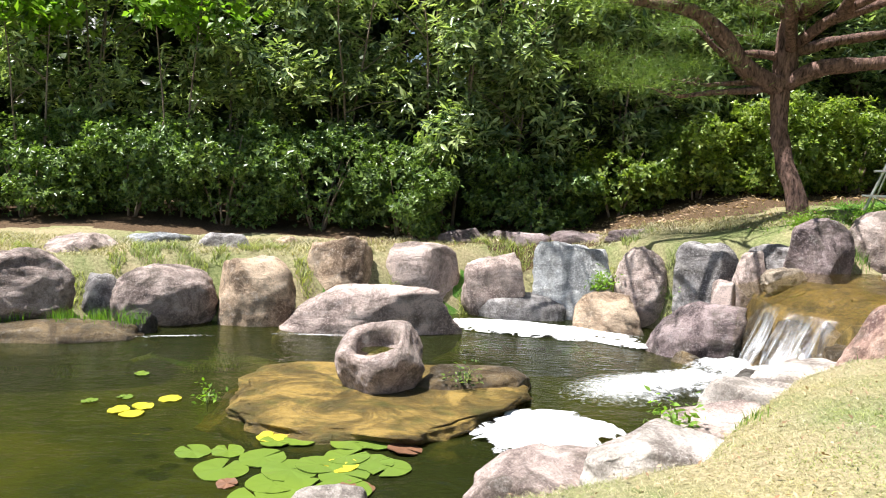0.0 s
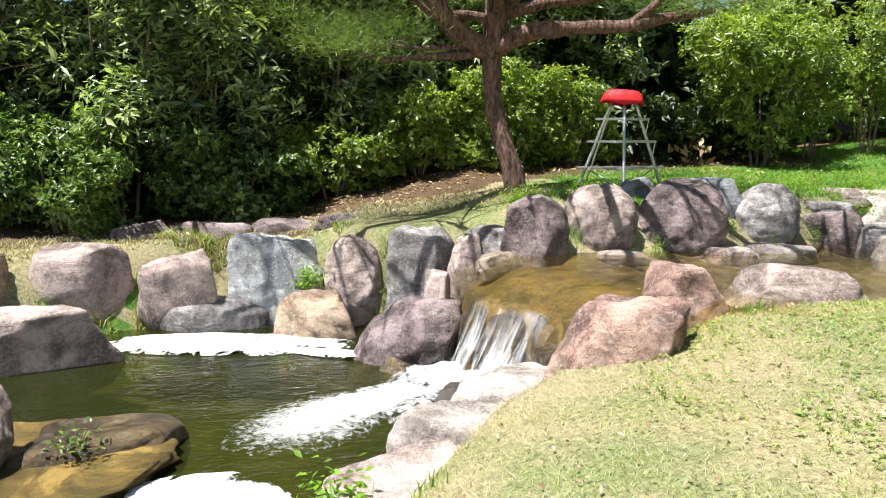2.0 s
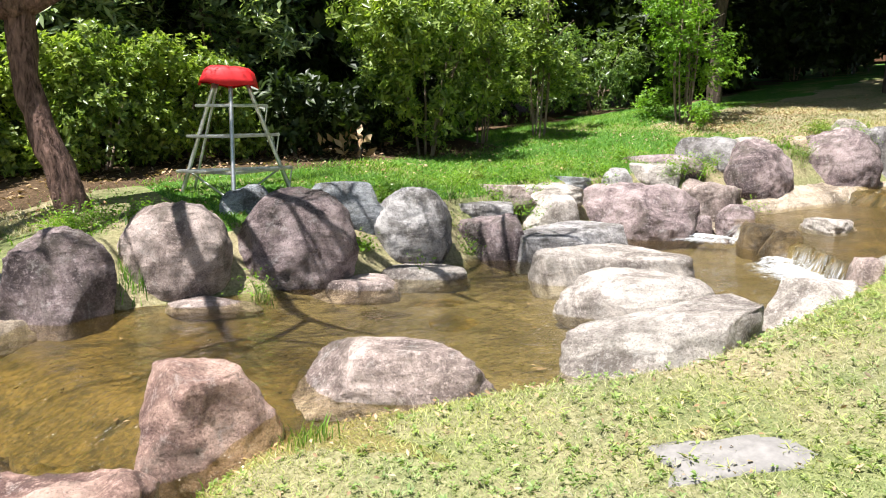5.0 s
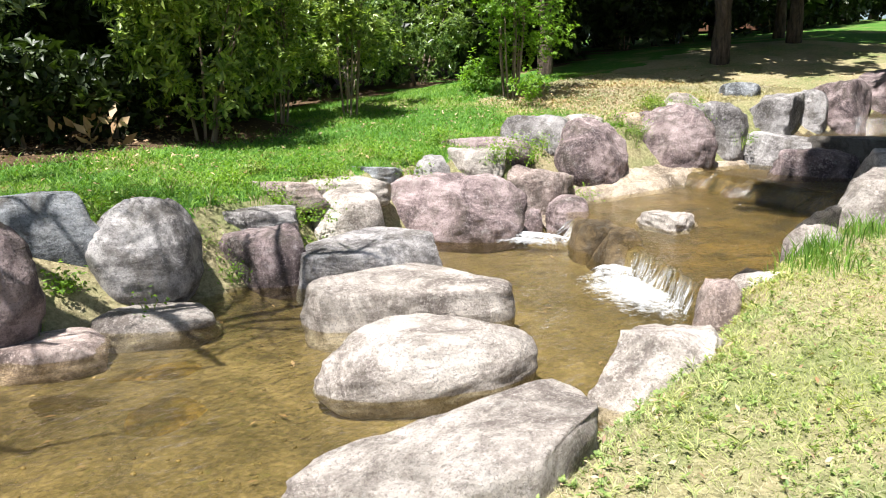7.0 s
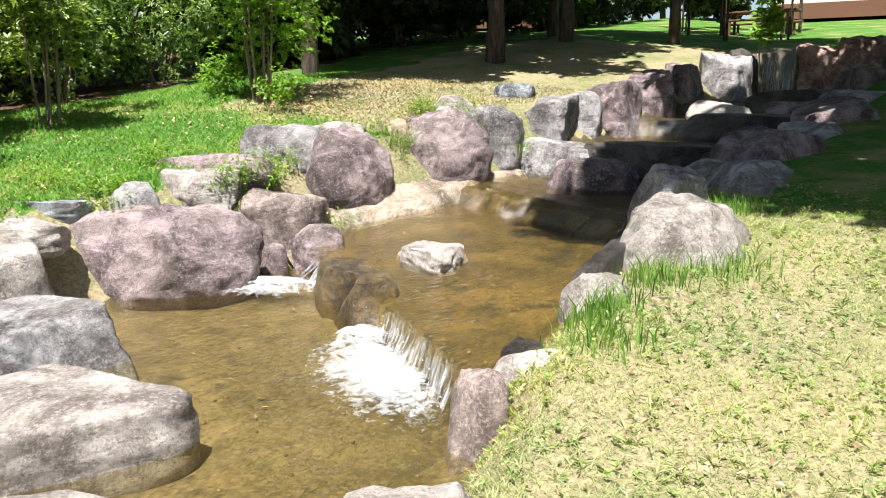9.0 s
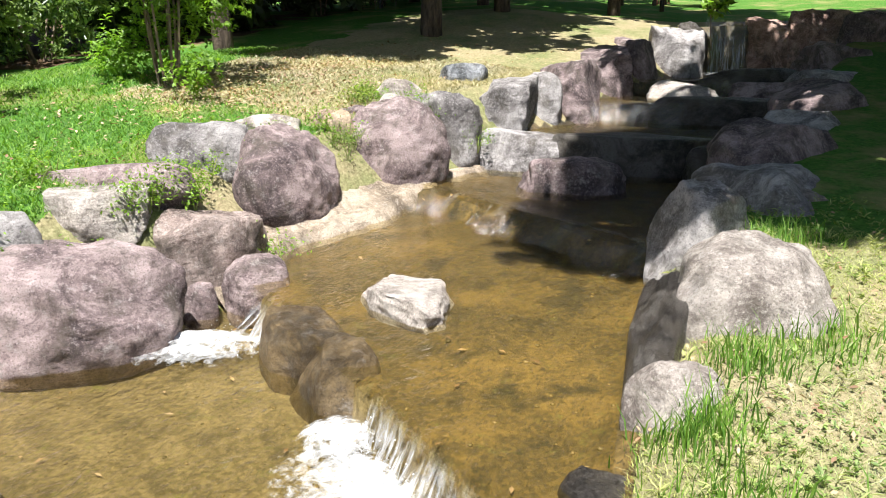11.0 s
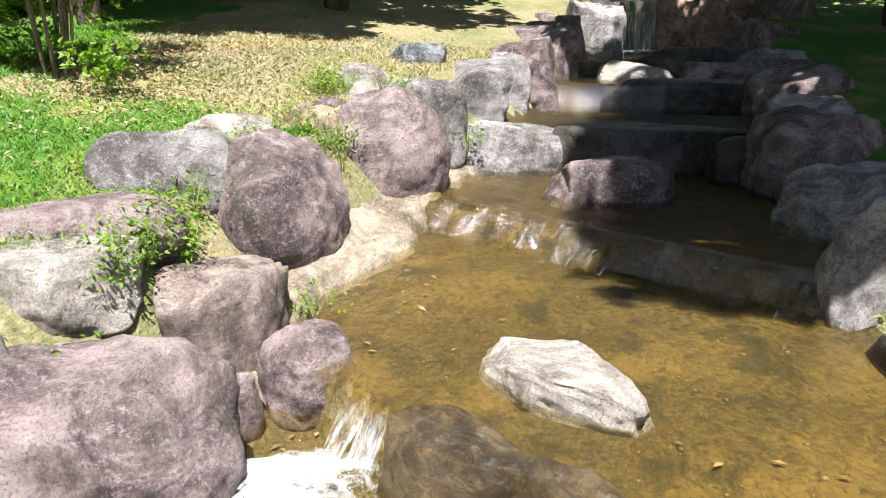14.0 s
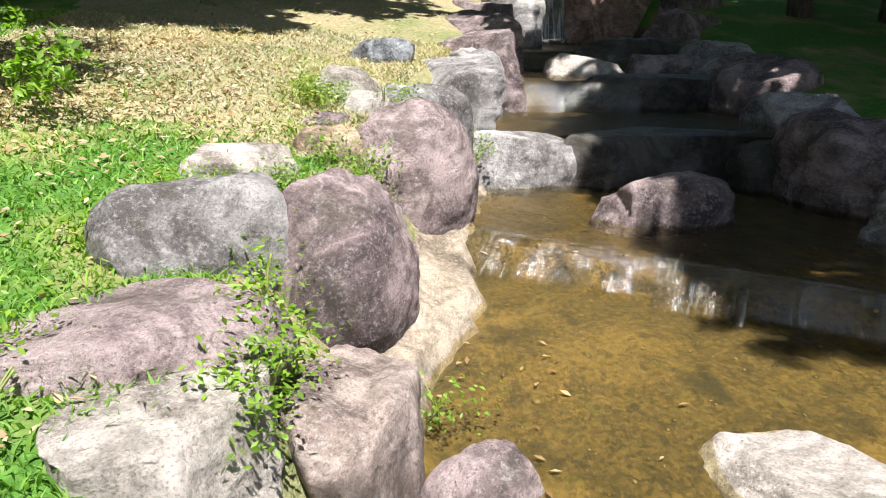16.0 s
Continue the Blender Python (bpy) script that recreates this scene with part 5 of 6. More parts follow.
def red_pine():
    x, y = 5.2, 11.25
    ob = thing("pine_tree", "old red pine with a leaning trunk and crooked limbs", "tree", x, y, 1.0)
    trunk = part("trunk", tube("trunk", [(0.14, -0.12, -0.25), (0.08, -0.05, 0.25), (-0.1, 0.12, 0.9), (-0.16, 0.22, 1.35), (-0.15, 0.28, 1.9), (-0.1, 0.3, 2.3), (-0.12, 0.3, 2.9), (0.05, 0.3, 3.6)], [0.185, 0.15, 0.128, 0.12, 0.14, 0.17, 0.13, 0.07], PINE_BARK, 16, 0.35), ob)
    limbs = (
        ([(-0.15, 0, 1.95), (-0.7, -0.1, 2.15), (-1.15, -0.2, 2.6), (-1.7, -0.3, 2.95), (-2.6, -0.3, 3.05)], [0.15, 0.14, 0.12, 0.10, 0.05]),
        ([(-0.1, -0.05, 2.0), (0.25, -0.35, 2.22), (0.8, -0.6, 2.26), (1.4, -0.75, 2.3), (1.75, -0.85, 2.38), (2.6, -0.9, 2.55)], [0.13, 0.12, 0.10, 0.09, 0.08, 0.04]),
        ([(1.45, -0.75, 2.3), (1.75, -0.9, 2.6), (2.0, -1.0, 3.0)], [0.07, 0.05, 0.03]),
        ([(-0.3, 0, 1.95), (-0.8, -0.2, 1.85), (-1.3, -0.35, 1.8), (-1.8, -0.4, 1.72), (-2.1, -0.3, 1.78)], [0.06, 0.05, 0.04, 0.03, 0.012]),
        ([(-0.4, 0.05, 2.05), (-0.9, 0.15, 2.0), (-1.3, 0.2, 1.97), (-1.8, 0.3, 2.05)], [0.05, 0.04, 0.03, 0.012]),
        ([(-0.1, 0.05, 2.4), (-0.6, 0.1, 2.45), (-1.0, 0.1, 2.4), (-1.5, 0.0, 2.75)], [0.07, 0.06, 0.05, 0.02]),
        ([(0.0, 0.05, 2.5), (0.7, 0.1, 2.7), (1.5, 0.1, 2.85), (2.4, 0.2, 3.1)], [0.10, 0.08, 0.06, 0.03]),
        ([(0.0, -0.05, 2.6), (0.2, -0.8, 2.9), (0.4, -1.6, 3.05), (0.6, -2.3, 3.2)], [0.09, 0.07, 0.05, 0.02]),
        ([(-0.1, -0.05, 2.5), (-0.6, -0.9, 2.9), (-1.0, -1.5, 3.1)], [0.08, 0.06, 0.02]),
        ([(0.2, -0.8, 2.9), (-0.1, -1.6, 3.2), (-0.3, -2.6, 3.3), (-0.1, -3.3, 3.35)], [0.07, 0.06, 0.045, 0.02]),
        ([(0.1, -0.4, 2.8), (0.9, -1.3, 3.1), (1.3, -2.2, 3.25), (1.2, -3.0, 3.3)], [0.07, 0.06, 0.045, 0.02]),
        ([(-0.3, -2.6, 3.3), (-0.9, -3.0, 3.35), (-1.3, -3.1, 3.4)], [0.04, 0.03, 0.012]),
        ([(1.3, -2.2, 3.25), (2.0, -2.4, 3.4), (2.5, -2.9, 3.4)], [0.04, 0.03, 0.012]),
    )
    overhead = (
        ([(-0.1, 0.0, 3.0), (-1.4, -0.35, 3.3), (-2.9, -0.55, 3.4), (-4.4, -0.45, 3.5), (-5.8, -0.8, 3.5)], [0.10, 0.09, 0.07, 0.05, 0.02]),
        ([(-0.1, -0.1, 3.0), (-0.9, -0.9, 3.3), (-2.0, -1.3, 3.35), (-3.2, -1.2, 3.4), (-4.2, -1.5, 3.5)], [0.09, 0.08, 0.06, 0.04, 0.02]),
        ([(0.0, -0.1, 3.0), (0.2, -1.0, 3.3), (0.9, -1.9, 3.4), (2.0, -2.2, 3.5), (2.9, -2.1, 3.5)], [0.09, 0.08, 0.06, 0.05, 0.02]),
        ([(0.0, -0.1, 3.0), (-0.4, -1.1, 3.35), (-0.9, -2.1, 3.4), (-1.2, -3.1, 3.5)], [0.08, 0.07, 0.05, 0.02]),
    )
    forks = []
    for pts, rad in overhead:
        for k in range(1, len(pts) - 1):
            for side in (-1, 1):
                a, b = Vector(pts[k]), Vector(pts[k + 1])
                s = a.lerp(b, rng.uniform(0.1, 0.8))
                d = (b - a).normalized()
                e = s + d * rng.uniform(0.4, 0.8) + Vector((-d.y, d.x, 0.1)) * side * rng.uniform(0.4, 0.75)
                forks.append(([s[:], ((s + e) / 2 + Vector((0.06 * side, 0.05, 0.05)))[:], e[:]], [rad[k] * 0.55, 0.025, 0.01]))
    limbs = limbs + overhead + tuple(forks)
    tips = [(-2.2, -0.35, 1.85), (-2.0, 0.25, 2.1), (-1.6, -0.1, 2.2), (-2.4, 0.0, 2.15)]
    for pts, rad in limbs:
        pts = [(p[0], p[1] + 0.26 - 0.5 * float(smooth01(-p[1], 0.7, 1.3)), p[2]) for p in pts]
        limb = part("limb", tube("limb", pts, rad, PINE_BARK, 10, 0.3), trunk)
        end, mid = Vector(pts[-1]), Vector(pts[-2])
        for k in range(4):
            a = rng.normal(size=3) * 0.35
            s = mid.lerp(end, rng.uniform(0.2, 1))
            e = s + Vector((a[0] + 0.2 * (end - mid).x, a[1], abs(a[2]) * 0.6))
            part("twig", tube("twig", [s[:], ((s + e) / 2 + Vector((0, 0, 0.03)))[:], e[:]], [0.018, 0.012, 0.005], PINE_BARK, 5), limb)
            if end.z > 2.45 and len(tips) < 60:
                tips.append(e[:])
    # needles stand in brushes round the twig tips
    tips += [(-1.4 + 0.5 * i, -0.4 + 0.35 * math.sin(i * 2.1), 3.35 + 0.15 * math.cos(i * 1.7)) for i in range(9)]
    tips += [(-3.0 + 0.32 * i, 0.05 + 0.3 * math.sin(i * 2.7), 2.05 + 0.22 * math.cos(i * 1.9)) for i in range(6)]
    cen = np.repeat(np.array(tips), 480, 0)
    off = rng.normal(size=cen.shape) * np.array([0.26, 0.24, 0.09])
    d = off / np.linalg.norm(off, axis=1, keepdims=True) + rng.normal(size=cen.shape) * 0.6 + np.array([0, 0, 0.35])
    part("needles", leaf_mesh("needles", cen + off, np.cross(d, rng.normal(size=d.shape)), 0.13, 0.05, NEEDLE, droop=d * 1.5), ob)
    return ob


red_pine()


# ---- grass ----
def blades(name, x, y, h, material, label, lean=0.5, wide=0.006, z=None):
    """Single grass blades, two triangles each, kept as one."""
    n = len(x)
    z = ground_height(x, y) if z is None else z
    base = np.stack([x, y, z - 0.01], -1)
    a = rng.uniform(0, 6.28, n)
    side = np.stack([np.cos(a), np.sin(a), np.zeros(n)], -1) * (wide * rng.uniform(0.6, 1.5, n))[:, None]
    b = rng.uniform(0, 6.28, n)
    ln = h * rng.uniform(0.5, 1.4, n)
    bend = np.stack([np.cos(b) * lean, np.sin(b) * lean, np.ones(n)], -1) * rng.uniform(0.6, 1.1, (n, 1))
    mid = base + bend * (ln * 0.5)[:, None] * np.array([0.6, 0.6, 1.0])
    tip = base + bend * ln[:, None] * np.array([1.2, 1.2, 0.85])
    v = np.stack([base - side, base + side, mid + side * 0.8, mid - side * 0.8, tip], 1).reshape(-1, 3)
    q = np.arange(n)[:, None] * 5
    f = np.concatenate([q + np.array([[0, 1, 2]]), q + np.array([[0, 2, 3]]), q + np.array([[3, 2, 4]])], 1).reshape(-1, 3)
    me = bpy.data.meshes.new(name)
    me.vertices.add(len(v))
    me.vertices.foreach_set("co", v.astype(np.float32).ravel())
    me.loops.add(f.size)
    me.loops.foreach_set("vertex_index", f.astype(np.int32).ravel())
    me.polygons.add(len(f))
    me.polygons.foreach_set("loop_start", np.arange(0, f.size, 3, dtype=np.int32))
    me.update(calc_edges=True)
    me.materials.append(material)
    return tagged(new(name, me), label, "grass", kind="stuff")


def near_lawn(n, x0, x1, depth, gap=0.12):
    x = rng.uniform(x0, x1, n)
    y = near_edge(x) - gap - depth * rng.random(n) ** 1.1
    return x, y


x, y = near_lawn(330000, -0.5, 13.8, 3.4)
dry = ripple(x, y, 1.5, 3) + 0.5 * ripple(x, y, 4.7, 1) + 0.45 * rng.normal(size=len(x)) + 0.3 * (1 - smooth01(x, 3, 6)) - 0.6 * smooth01(x, 6, 9)
keep = dry < 0.02
blades("grass", x[keep], y[keep], 0.036, GRASS_GREEN, "short green lawn grass in patches", 0.9, 0.0022)
blades("grass", x[~keep], y[~keep], 0.03, GRASS_NEAR, "short straw-coloured lawn grass in patches", 1.3, 0.0019)
x, y = near_lawn(9000, 3.5, 14.5, 3.2)
keep = ripple(x, y, 2.3, 4) + 0.5 * rng.normal(size=len(x)) > 0.1
x, y = x[keep], y[keep]
pos = np.stack([x, y, ground_height(x, y) + rng.uniform(0.01, 0.05, len(x))], -1)
tagged(new("lawn_weeds", sprigs("lawn_weeds", pos, rng.normal(size=pos.shape) * 0.3 + np.array([0, 0, 1.0]), 0.027, 0.42, LAWN_WEED, 7)), "low clover and weeds in the lawn", "plant", kind="stuff")
x, y = near_lawn(700, 6.0, 14.5, 3.2)
pos = np.stack([x, y, ground_height(x, y) + rng.uniform(0.02, 0.07, len(x))], -1)
tagged(new("lawn_weeds", sprigs("lawn_weeds", pos, rng.normal(size=pos.shape) * 0.25 + np.array([0, 0, 1.0]), 0.06, 0.12, GRASS_GREEN, 9)), "coarse grass clumps standing above the lawn", "plant", kind="stuff")
x, y = near_lawn(2600, 0.0, 14.5, 3.2)
pos = np.stack([x, y, ground_height(x, y) + 0.03], -1)
tagged(new("fallen_leaves", leaf_mesh("fallen_leaves", pos, rng.normal(size=pos.shape) * 0.4 + np.array([0, 0, 1.0]), 0.035, 0.45, LITTER)), "dry leaf scraps lying in the lawn", "leaves", kind="stuff")
x = rng.uniform(4.5, 20, 110000)
y = far_edge(x) + 0.95 + 5.2 * rng.random(len(x)) ** 1.2
dry = (x + 0.5 * rng.normal(size=len(x)) > 15.6) & (y < 12.2)
blades("grass", x[dry], y[dry], 0.05, GRASS_NEAR, "dry thin grass under the trees", 0.8, 0.006)
keep = ((x > 6.3) | (rng.random(len(x)) < 0.06)) & ~dry & ((y < 12.2 + 0.09 * (x - 4) + 0.2 * rng.normal(size=len(x))) | (x > 12.7))
blades("grass", x[keep], y[keep], 0.07, GRASS_FRESH, "fresh green grass and clover behind the boulders", 0.8, 0.006)
x = rng.uniform(-7, 5.5, 16000)
y = far_edge(x) + 1.5 + 1.0 * rng.random(len(x))
blades("grass", x, y, 0.07, GRASS_NEAR, "thin dry grass above the bank stones", 0.8, 0.006)
x = rng.uniform(-7, 3.4, 34000)
y = far_edge(x) + 0.15 + 1.7 * rng.random(len(x))
keep = ripple(x, y, 2.6, 5) > 0.2
blades("grass", x[keep], y[keep], 0.13, GRASS_GREEN, "long grass growing between the bank boulders", 0.6, 0.006)


def tuft(x, y, h, spread, count, material=None, label="tuft of long green grass", z=None):
    count, h = int(count * 0.3), h * 0.62
    px, py = x + rng.normal(size=count) * spread * 0.7, y + rng.normal(size=count) * spread * 0.7
    return tagged(blades("grass_tuft", px, py, h, material or GRASS_FRESH, label, 0.28, 0.0035, None if z is None else np.full(count, z)), category="grass", kind="stuff")


for x, y, h, s, c in ((11.2, 5.62, 0.32, 0.16, 900), (11.75, 5.45, 0.3, 0.16, 700), (10.75, 5.5, 0.28, 0.16, 600), (12.1, 5.1, 0.26, 0.22, 800), (4.6, 6.35, 0.22, 0.12, 500), (3.9, 6.1, 0.2, 0.14, 500), (5.25, 6.35, 0.2, 0.1, 350),
                      (5.35, 9.55, 0.3, 0.1, 400), (6.35, 9.25, 0.2, 0.08, 250), (7.2, 9.25, 0.28, 0.09, 350), (9.7, 10.2, 0.2, 0.3, 700), (13.6, 5.15, 0.28, 0.2, 700), (2.1, 5.0, 0.18, 0.1, 300), (8.7, 10.4, 0.2, 0.25, 500)):
    tuft(x, y, h, s, c)


def weed(x, y, z, r, count, material=LEAF_YOUNG, leaf=0.05, label="leafy green weed growing between the rocks", h=0.16):
    ob = thing("weed", label, "plant", x, y, z, 0, "weeds between the rocks")
    blobs = [(rng.normal() * r * 0.5, rng.normal() * r * 0.5, h * 0.5, r * 0.5, r * 0.5, h * 0.5) for i in range(4)]
    pos, out = blob_points(count, blobs, 0.9)
    pos[:, 2] = np.abs(pos[:, 2])
    part("leaves", leaf_mesh("leaves", pos, out * 0.3 + rng.normal(size=out.shape) * 0.5 + np.array([0, 0, 0.8]), leaf, 0.5, material), ob)
    for i in range(3):
        a = rng.uniform(0, 6.28)
        part("stem", tube("stem", [(0, 0, -0.08), (math.cos(a) * r * 0.3, math.sin(a) * r * 0.3, h * 0.4), (math.cos(a) * r * 0.6, math.sin(a) * r * 0.6, h * 0.9)], [0.006, 0.005, 0.003], GRASS_GREEN, 4), ob)
    return ob


for i in range(150):
    x = rng.uniform(5.0, 17.5)
    y = float(far_edge(x)) + rng.uniform(0.35, 1.6)
    if on_rock(x, y, 0.95) or 12.2 < x < 14.2:
        continue
    weed(x, y, gz(x, y) - 0.02, rng.uniform(0.08, 0.18), int(rng.uniform(160, 360)), LEAF_YOUNG if i % 3 else LEAF_BRIGHT, rng.uniform(0.025, 0.04), h=rng.uniform(0.1, 0.2))
for x, y, dz, r, c in ((13.3, 9.75, 0.08, 0.13, 380), (13.42, 9.8, 0.08, 0.12, 380), (13.62, 9.74, 0.08, 0.12, 380), (13.18, 9.74, 0.08, 0.12, 380), (12.98, 9.78, 0.08, 0.1, 300), (13.5, 9.64, 0.14, 0.15, 420), (13.05, 9.72, 0.1, 0.11, 260), (12.86, 9.76, 0.12, 0.1, 260), (13.95, 9.78, 0.1, 0.1, 240), (14.4, 9.8, 0.1, 0.09, 200), (12.6, 9.55, 0.12, 0.12, 260), (12.3, 9.72, 0.3, 0.12, 300), (13.05, 10.62, 0.02, 0.2, 420), (12.75, 10.5, 0.02, 0.2, 420), (11.8, 10.15, 0.15, 0.16, 300), (12.0, 10.35, 0.05, 0.2, 360), (16.9, 8.7, 0.1, 0.3, 300), (15.6, 9.15, 0.05, 0.2, 260),
                       (16.7, 9.0, 0.1, 0.25, 260), (2.55, 11.1, 0.05, 0.2, 260), (3.4, 10.55, 0.05, 0.25, 420), (13.75, 9.0, 0.1, 0.14, 200), (9.1, 10.1, 0.1, 0.3, 420), (9.9, 9.95, 0.1, 0.3, 420), (10.9, 10.4, 0.1, 0.3, 420), (8.0, 9.2, 0.1, 0.15, 160), (6.3, 9.2, 0.1, 0.14, 160), (17.0, 8.2, 0.3, 0.2, 220)):
    weed(x, y, gz(x, y) + dz, r, int(c * 0.6), leaf=0.036)
weed(1.75, 5.25, -0.3, 0.12, 110, LEAF_YOUNG, 0.07, "bright yellow-green fern at the pond bank", 0.18)
weed(2.35, 10.95, -0.15, 0.16, 200, LEAF_YOUNG, 0.07, "bright fern between bank boulders", 0.22)

# dry fallen leaves on the grass
n = 3600
x = np.concatenate([rng.normal(17.0, 1.2, n // 2), rng.uniform(4, 22, n // 2)])
y = np.concatenate([rng.normal(11.0, 0.7, n // 2), far_edge(x[n // 2:]) + 1.2 + 3.2 * rng.random(n // 2)])
pos = np.stack([x, y, ground_height(x, y) + 0.035], -1)
tagged(new("fallen_leaves", leaf_mesh("fallen_leaves", pos, rng.normal(size=pos.shape) * 0.35 + np.array([0, 0, 1.0]), 0.055, 0.45, LITTER)), "dry brown leaves scattered on the grass", "leaves", kind="stuff")
n = 1400
x = rng.uniform(-1, 11, n)
y = 12.4 + 0.13 * np.clip(x - 4, 0, 8) + 1.2 * rng.random(n)
pos = np.stack([x, y, ground_height(x, y) + 0.02], -1)
tagged(new("fallen_leaves", leaf_mesh("fallen_leaves", pos, rng.normal(size=pos.shape) * 0.35 + np.array([0, 0, 1.0]), 0.08, 0.45, LITTER)), "dry brown leaf litter under the hedge", "leaves", kind="stuff")

# leaves and pebbles lying in the shallow water
n = 170
x = rng.uniform(4.5, 16.5, n)
y = near_edge(x) + (far_edge(x) - near_edge(x)) * np.where(x > 12.5, 1 - 0.55 * rng.random(n) ** 2, rng.random(n))
pos = np.stack([x, y, ground_height(x, y) + 0.02], -1)
tagged(new("sunken_leaves", leaf_mesh("sunken_leaves", pos, rng.normal(size=pos.shape) * 0.2 + np.array([0, 0, 1.0]), 0.06, 0.4, LITTER)), "brown leaves lying on the stream bed", "leaves", kind="stuff")
n = 900
x = rng.uniform(4.2, 16.8, n)
y = near_edge(x) + (far_edge(x) - near_edge(x)) * rng.random(n)
ico = SPHERE[:12]
r = rng.uniform(0.004, 0.014, n) * (1 + 0.8 * (rng.random(n) > 0.93))
sc = r[:, None] * rng.uniform(0.7, 1.3, (n, 3)) * np.array([1, 1, 0.6])
cen = np.stack([x, y, ground_height(x, y) + 0.002], -1)
v = (cen[:, None, :] + ico[None] * sc[:, None, :]).reshape(-1, 3)
_bm = bmesh.new()
bmesh.ops.create_icosphere(_bm, subdivisions=1, radius=1.0)
tri = np.array([[q.index for q in f.verts] for f in _bm.faces])
_bm.free()
f = (np.arange(n)[:, None, None] * 12 + tri[None]).reshape(-1, 3)
tagged(new("pebbles", mesh_from("pebbles", v.tolist(), f.tolist(), PEBBLE, True)), "small algae-stained pebbles on the stream bed", "pebbles", kind="stuff")

for x in (-5.4, -5.0, -4.5, -4.1, -3.7):
    tuft(x, 8.85 + 0.12 * (x + 5), 0.3, 0.14, 500, z=-0.5)

# ---- the stone bowl on the island ----


def stone_bowl():
    r = np.random.default_rng(5)
    off = Vector((3, 8, 2))
    p = SPHERE / (np.abs(SPHERE) ** 2.9).sum(1, keepdims=True) ** (1 / 2.9)
    for nrm, lim in (((0.9, -0.3, 0.3), 0.82), ((-0.8, -0.5, 0.2), 0.86), ((0.5, -0.8, -0.1), 0.86), ((0, 0, 1), 0.80)):
        q = np.array(nrm) / np.linalg.norm(nrm)
        p = p - np.outer(np.clip(p @ q - lim, 0, None) * 0.9, q)
    rough = np.array([0.07 * noise.fractal(Vector(q) * 1.4 + off, 0.9, 2, 3) + 0.022 * noise.fractal(Vector(q) * 5 + off, 0.8, 2, 4) for q in SPHERE])
    p = p * (1 + rough)[:, None]
    rr = np.hypot(p[:, 0] / 0.60, p[:, 1] / 0.52)
    p[:, 2] -= np.where(p[:, 2] > 0.3, 0.62 * (1 - smooth01(rr, 0.72, 1.0)), 0)
    p = p * np.array([0.41, 0.37, 0.31])
    ob = thing("stone_bowl", "hollowed grey-pink boulder bowl tilted on the island rock", "stone bowl", -0.5, 6.93, -0.31)
    tilt = pose(0, 0, 0, 24, -16, 10)
    part("basin", mesh_from("basin", p.tolist(), SPHERE_FACES, ROCK["pink"], True), ob, at=tilt)
    bm = bmesh.new()
    bmesh.ops.create_circle(bm, cap_ends=True, segments=28, radius=1)
    bmesh.ops.scale(bm, vec=(0.19, 0.15, 1), verts=bm.verts)
    part("standing_water", bm_mesh("standing_water", bm, WATER_POND), ob, "brown water lying in the hollow", at=Matrix.Translation((0.0, -0.07, 0.12)))
    return ob


stone_bowl()

# ---- water lilies ----


def lily_pad(x, y, r, material, label, tilt=2.0, z=-0.638):
    n, seed = 30, rng.uniform(0, 50)
    cut = rng.uniform(0, 6.28)
    top, verts, faces = 0.004, [], []
    for lay, zz in ((0, top), (1, -0.003)):
        verts.append((0, 0, zz))
        for i in range(n + 1):
            t = cut + 0.12 + (2 * math.pi - 0.24) * i / n
            k = r * (1 + 0.07 * noise.noise(Vector((math.cos(t) * 1.5 + seed, math.sin(t) * 1.5, 0))))
            verts.append((math.cos(t) * k, math.sin(t) * k, zz + 0.012 * noise.noise(Vector((math.cos(t) * 2, math.sin(t) * 2, seed)))))
    m = n + 2
    for i in range(1, n + 1):
        faces.append((0, i, i + 1))
        faces.append((m, m + i + 1, m + i))
        faces.append((i, m + i, m + i + 1, i + 1))
    ob = tagged(new("lily_pad", mesh_from("lily_pad", verts, faces, material)), label, "lily pad", "water lilies on the pond")
    ob.matrix_basis = pose(x, y, z, rng.normal() * tilt, rng.normal() * tilt, 0)
    return ob


for x, y, r in ((-1.45, 5.05, 0.19), (-1.22, 5.28, 0.17), (-0.98, 5.08, 0.2), (-0.8, 5.2, 0.17), (-1.05, 4.86, 0.18), (-0.62, 5.38, 0.17), (-0.42, 5.28, 0.16), (-0.3, 5.2, 0.17), (-0.6, 5.05, 0.18), (-0.82, 4.75, 0.2), (-1.1, 4.62, 0.19), (-0.55, 4.8, 0.17), (-0.42, 5.68, 0.15), (-0.62, 5.66, 0.16)):
    lily_pad(x, y, r, PAD, "round green lily pad floating on the pond", 1.2)
for x, y, r in ((-1.5, 5.38, 0.12), (-1.2, 5.62, 0.12), (-1.02, 5.68, 0.13), (-1.75, 5.35, 0.13)):
    lily_pad(x, y, r, PAD, "dull green lily pad with a pale worn rim")
for x, y, r in ((-2.66, 6.2, 0.09), (-2.5, 6.32, 0.09), (-2.52, 6.12, 0.10), (-1.25, 5.72, 0.12), (-0.65, 5.2, 0.14), (-0.72, 4.68, 0.14), (-2.35, 6.55, 0.1)):
    lily_pad(x, y, r, PAD_YELLOW, "yellowing lily pad floating on the pond")
for x, y, r in ((-0.2, 5.58, 0.14), (-0.48, 4.85, 0.12), (-1.35, 4.82, 0.07)):
    lily_pad(x, y, r, PAD_BROWN, "withered brown lily pad", 8)
for x, y in ((-2.75, 6.55), (-3.0, 6.4), (-2.9, 7.3)):
    lily_pad(x, y, 0.07, PAD, "small green lily pad on open water")
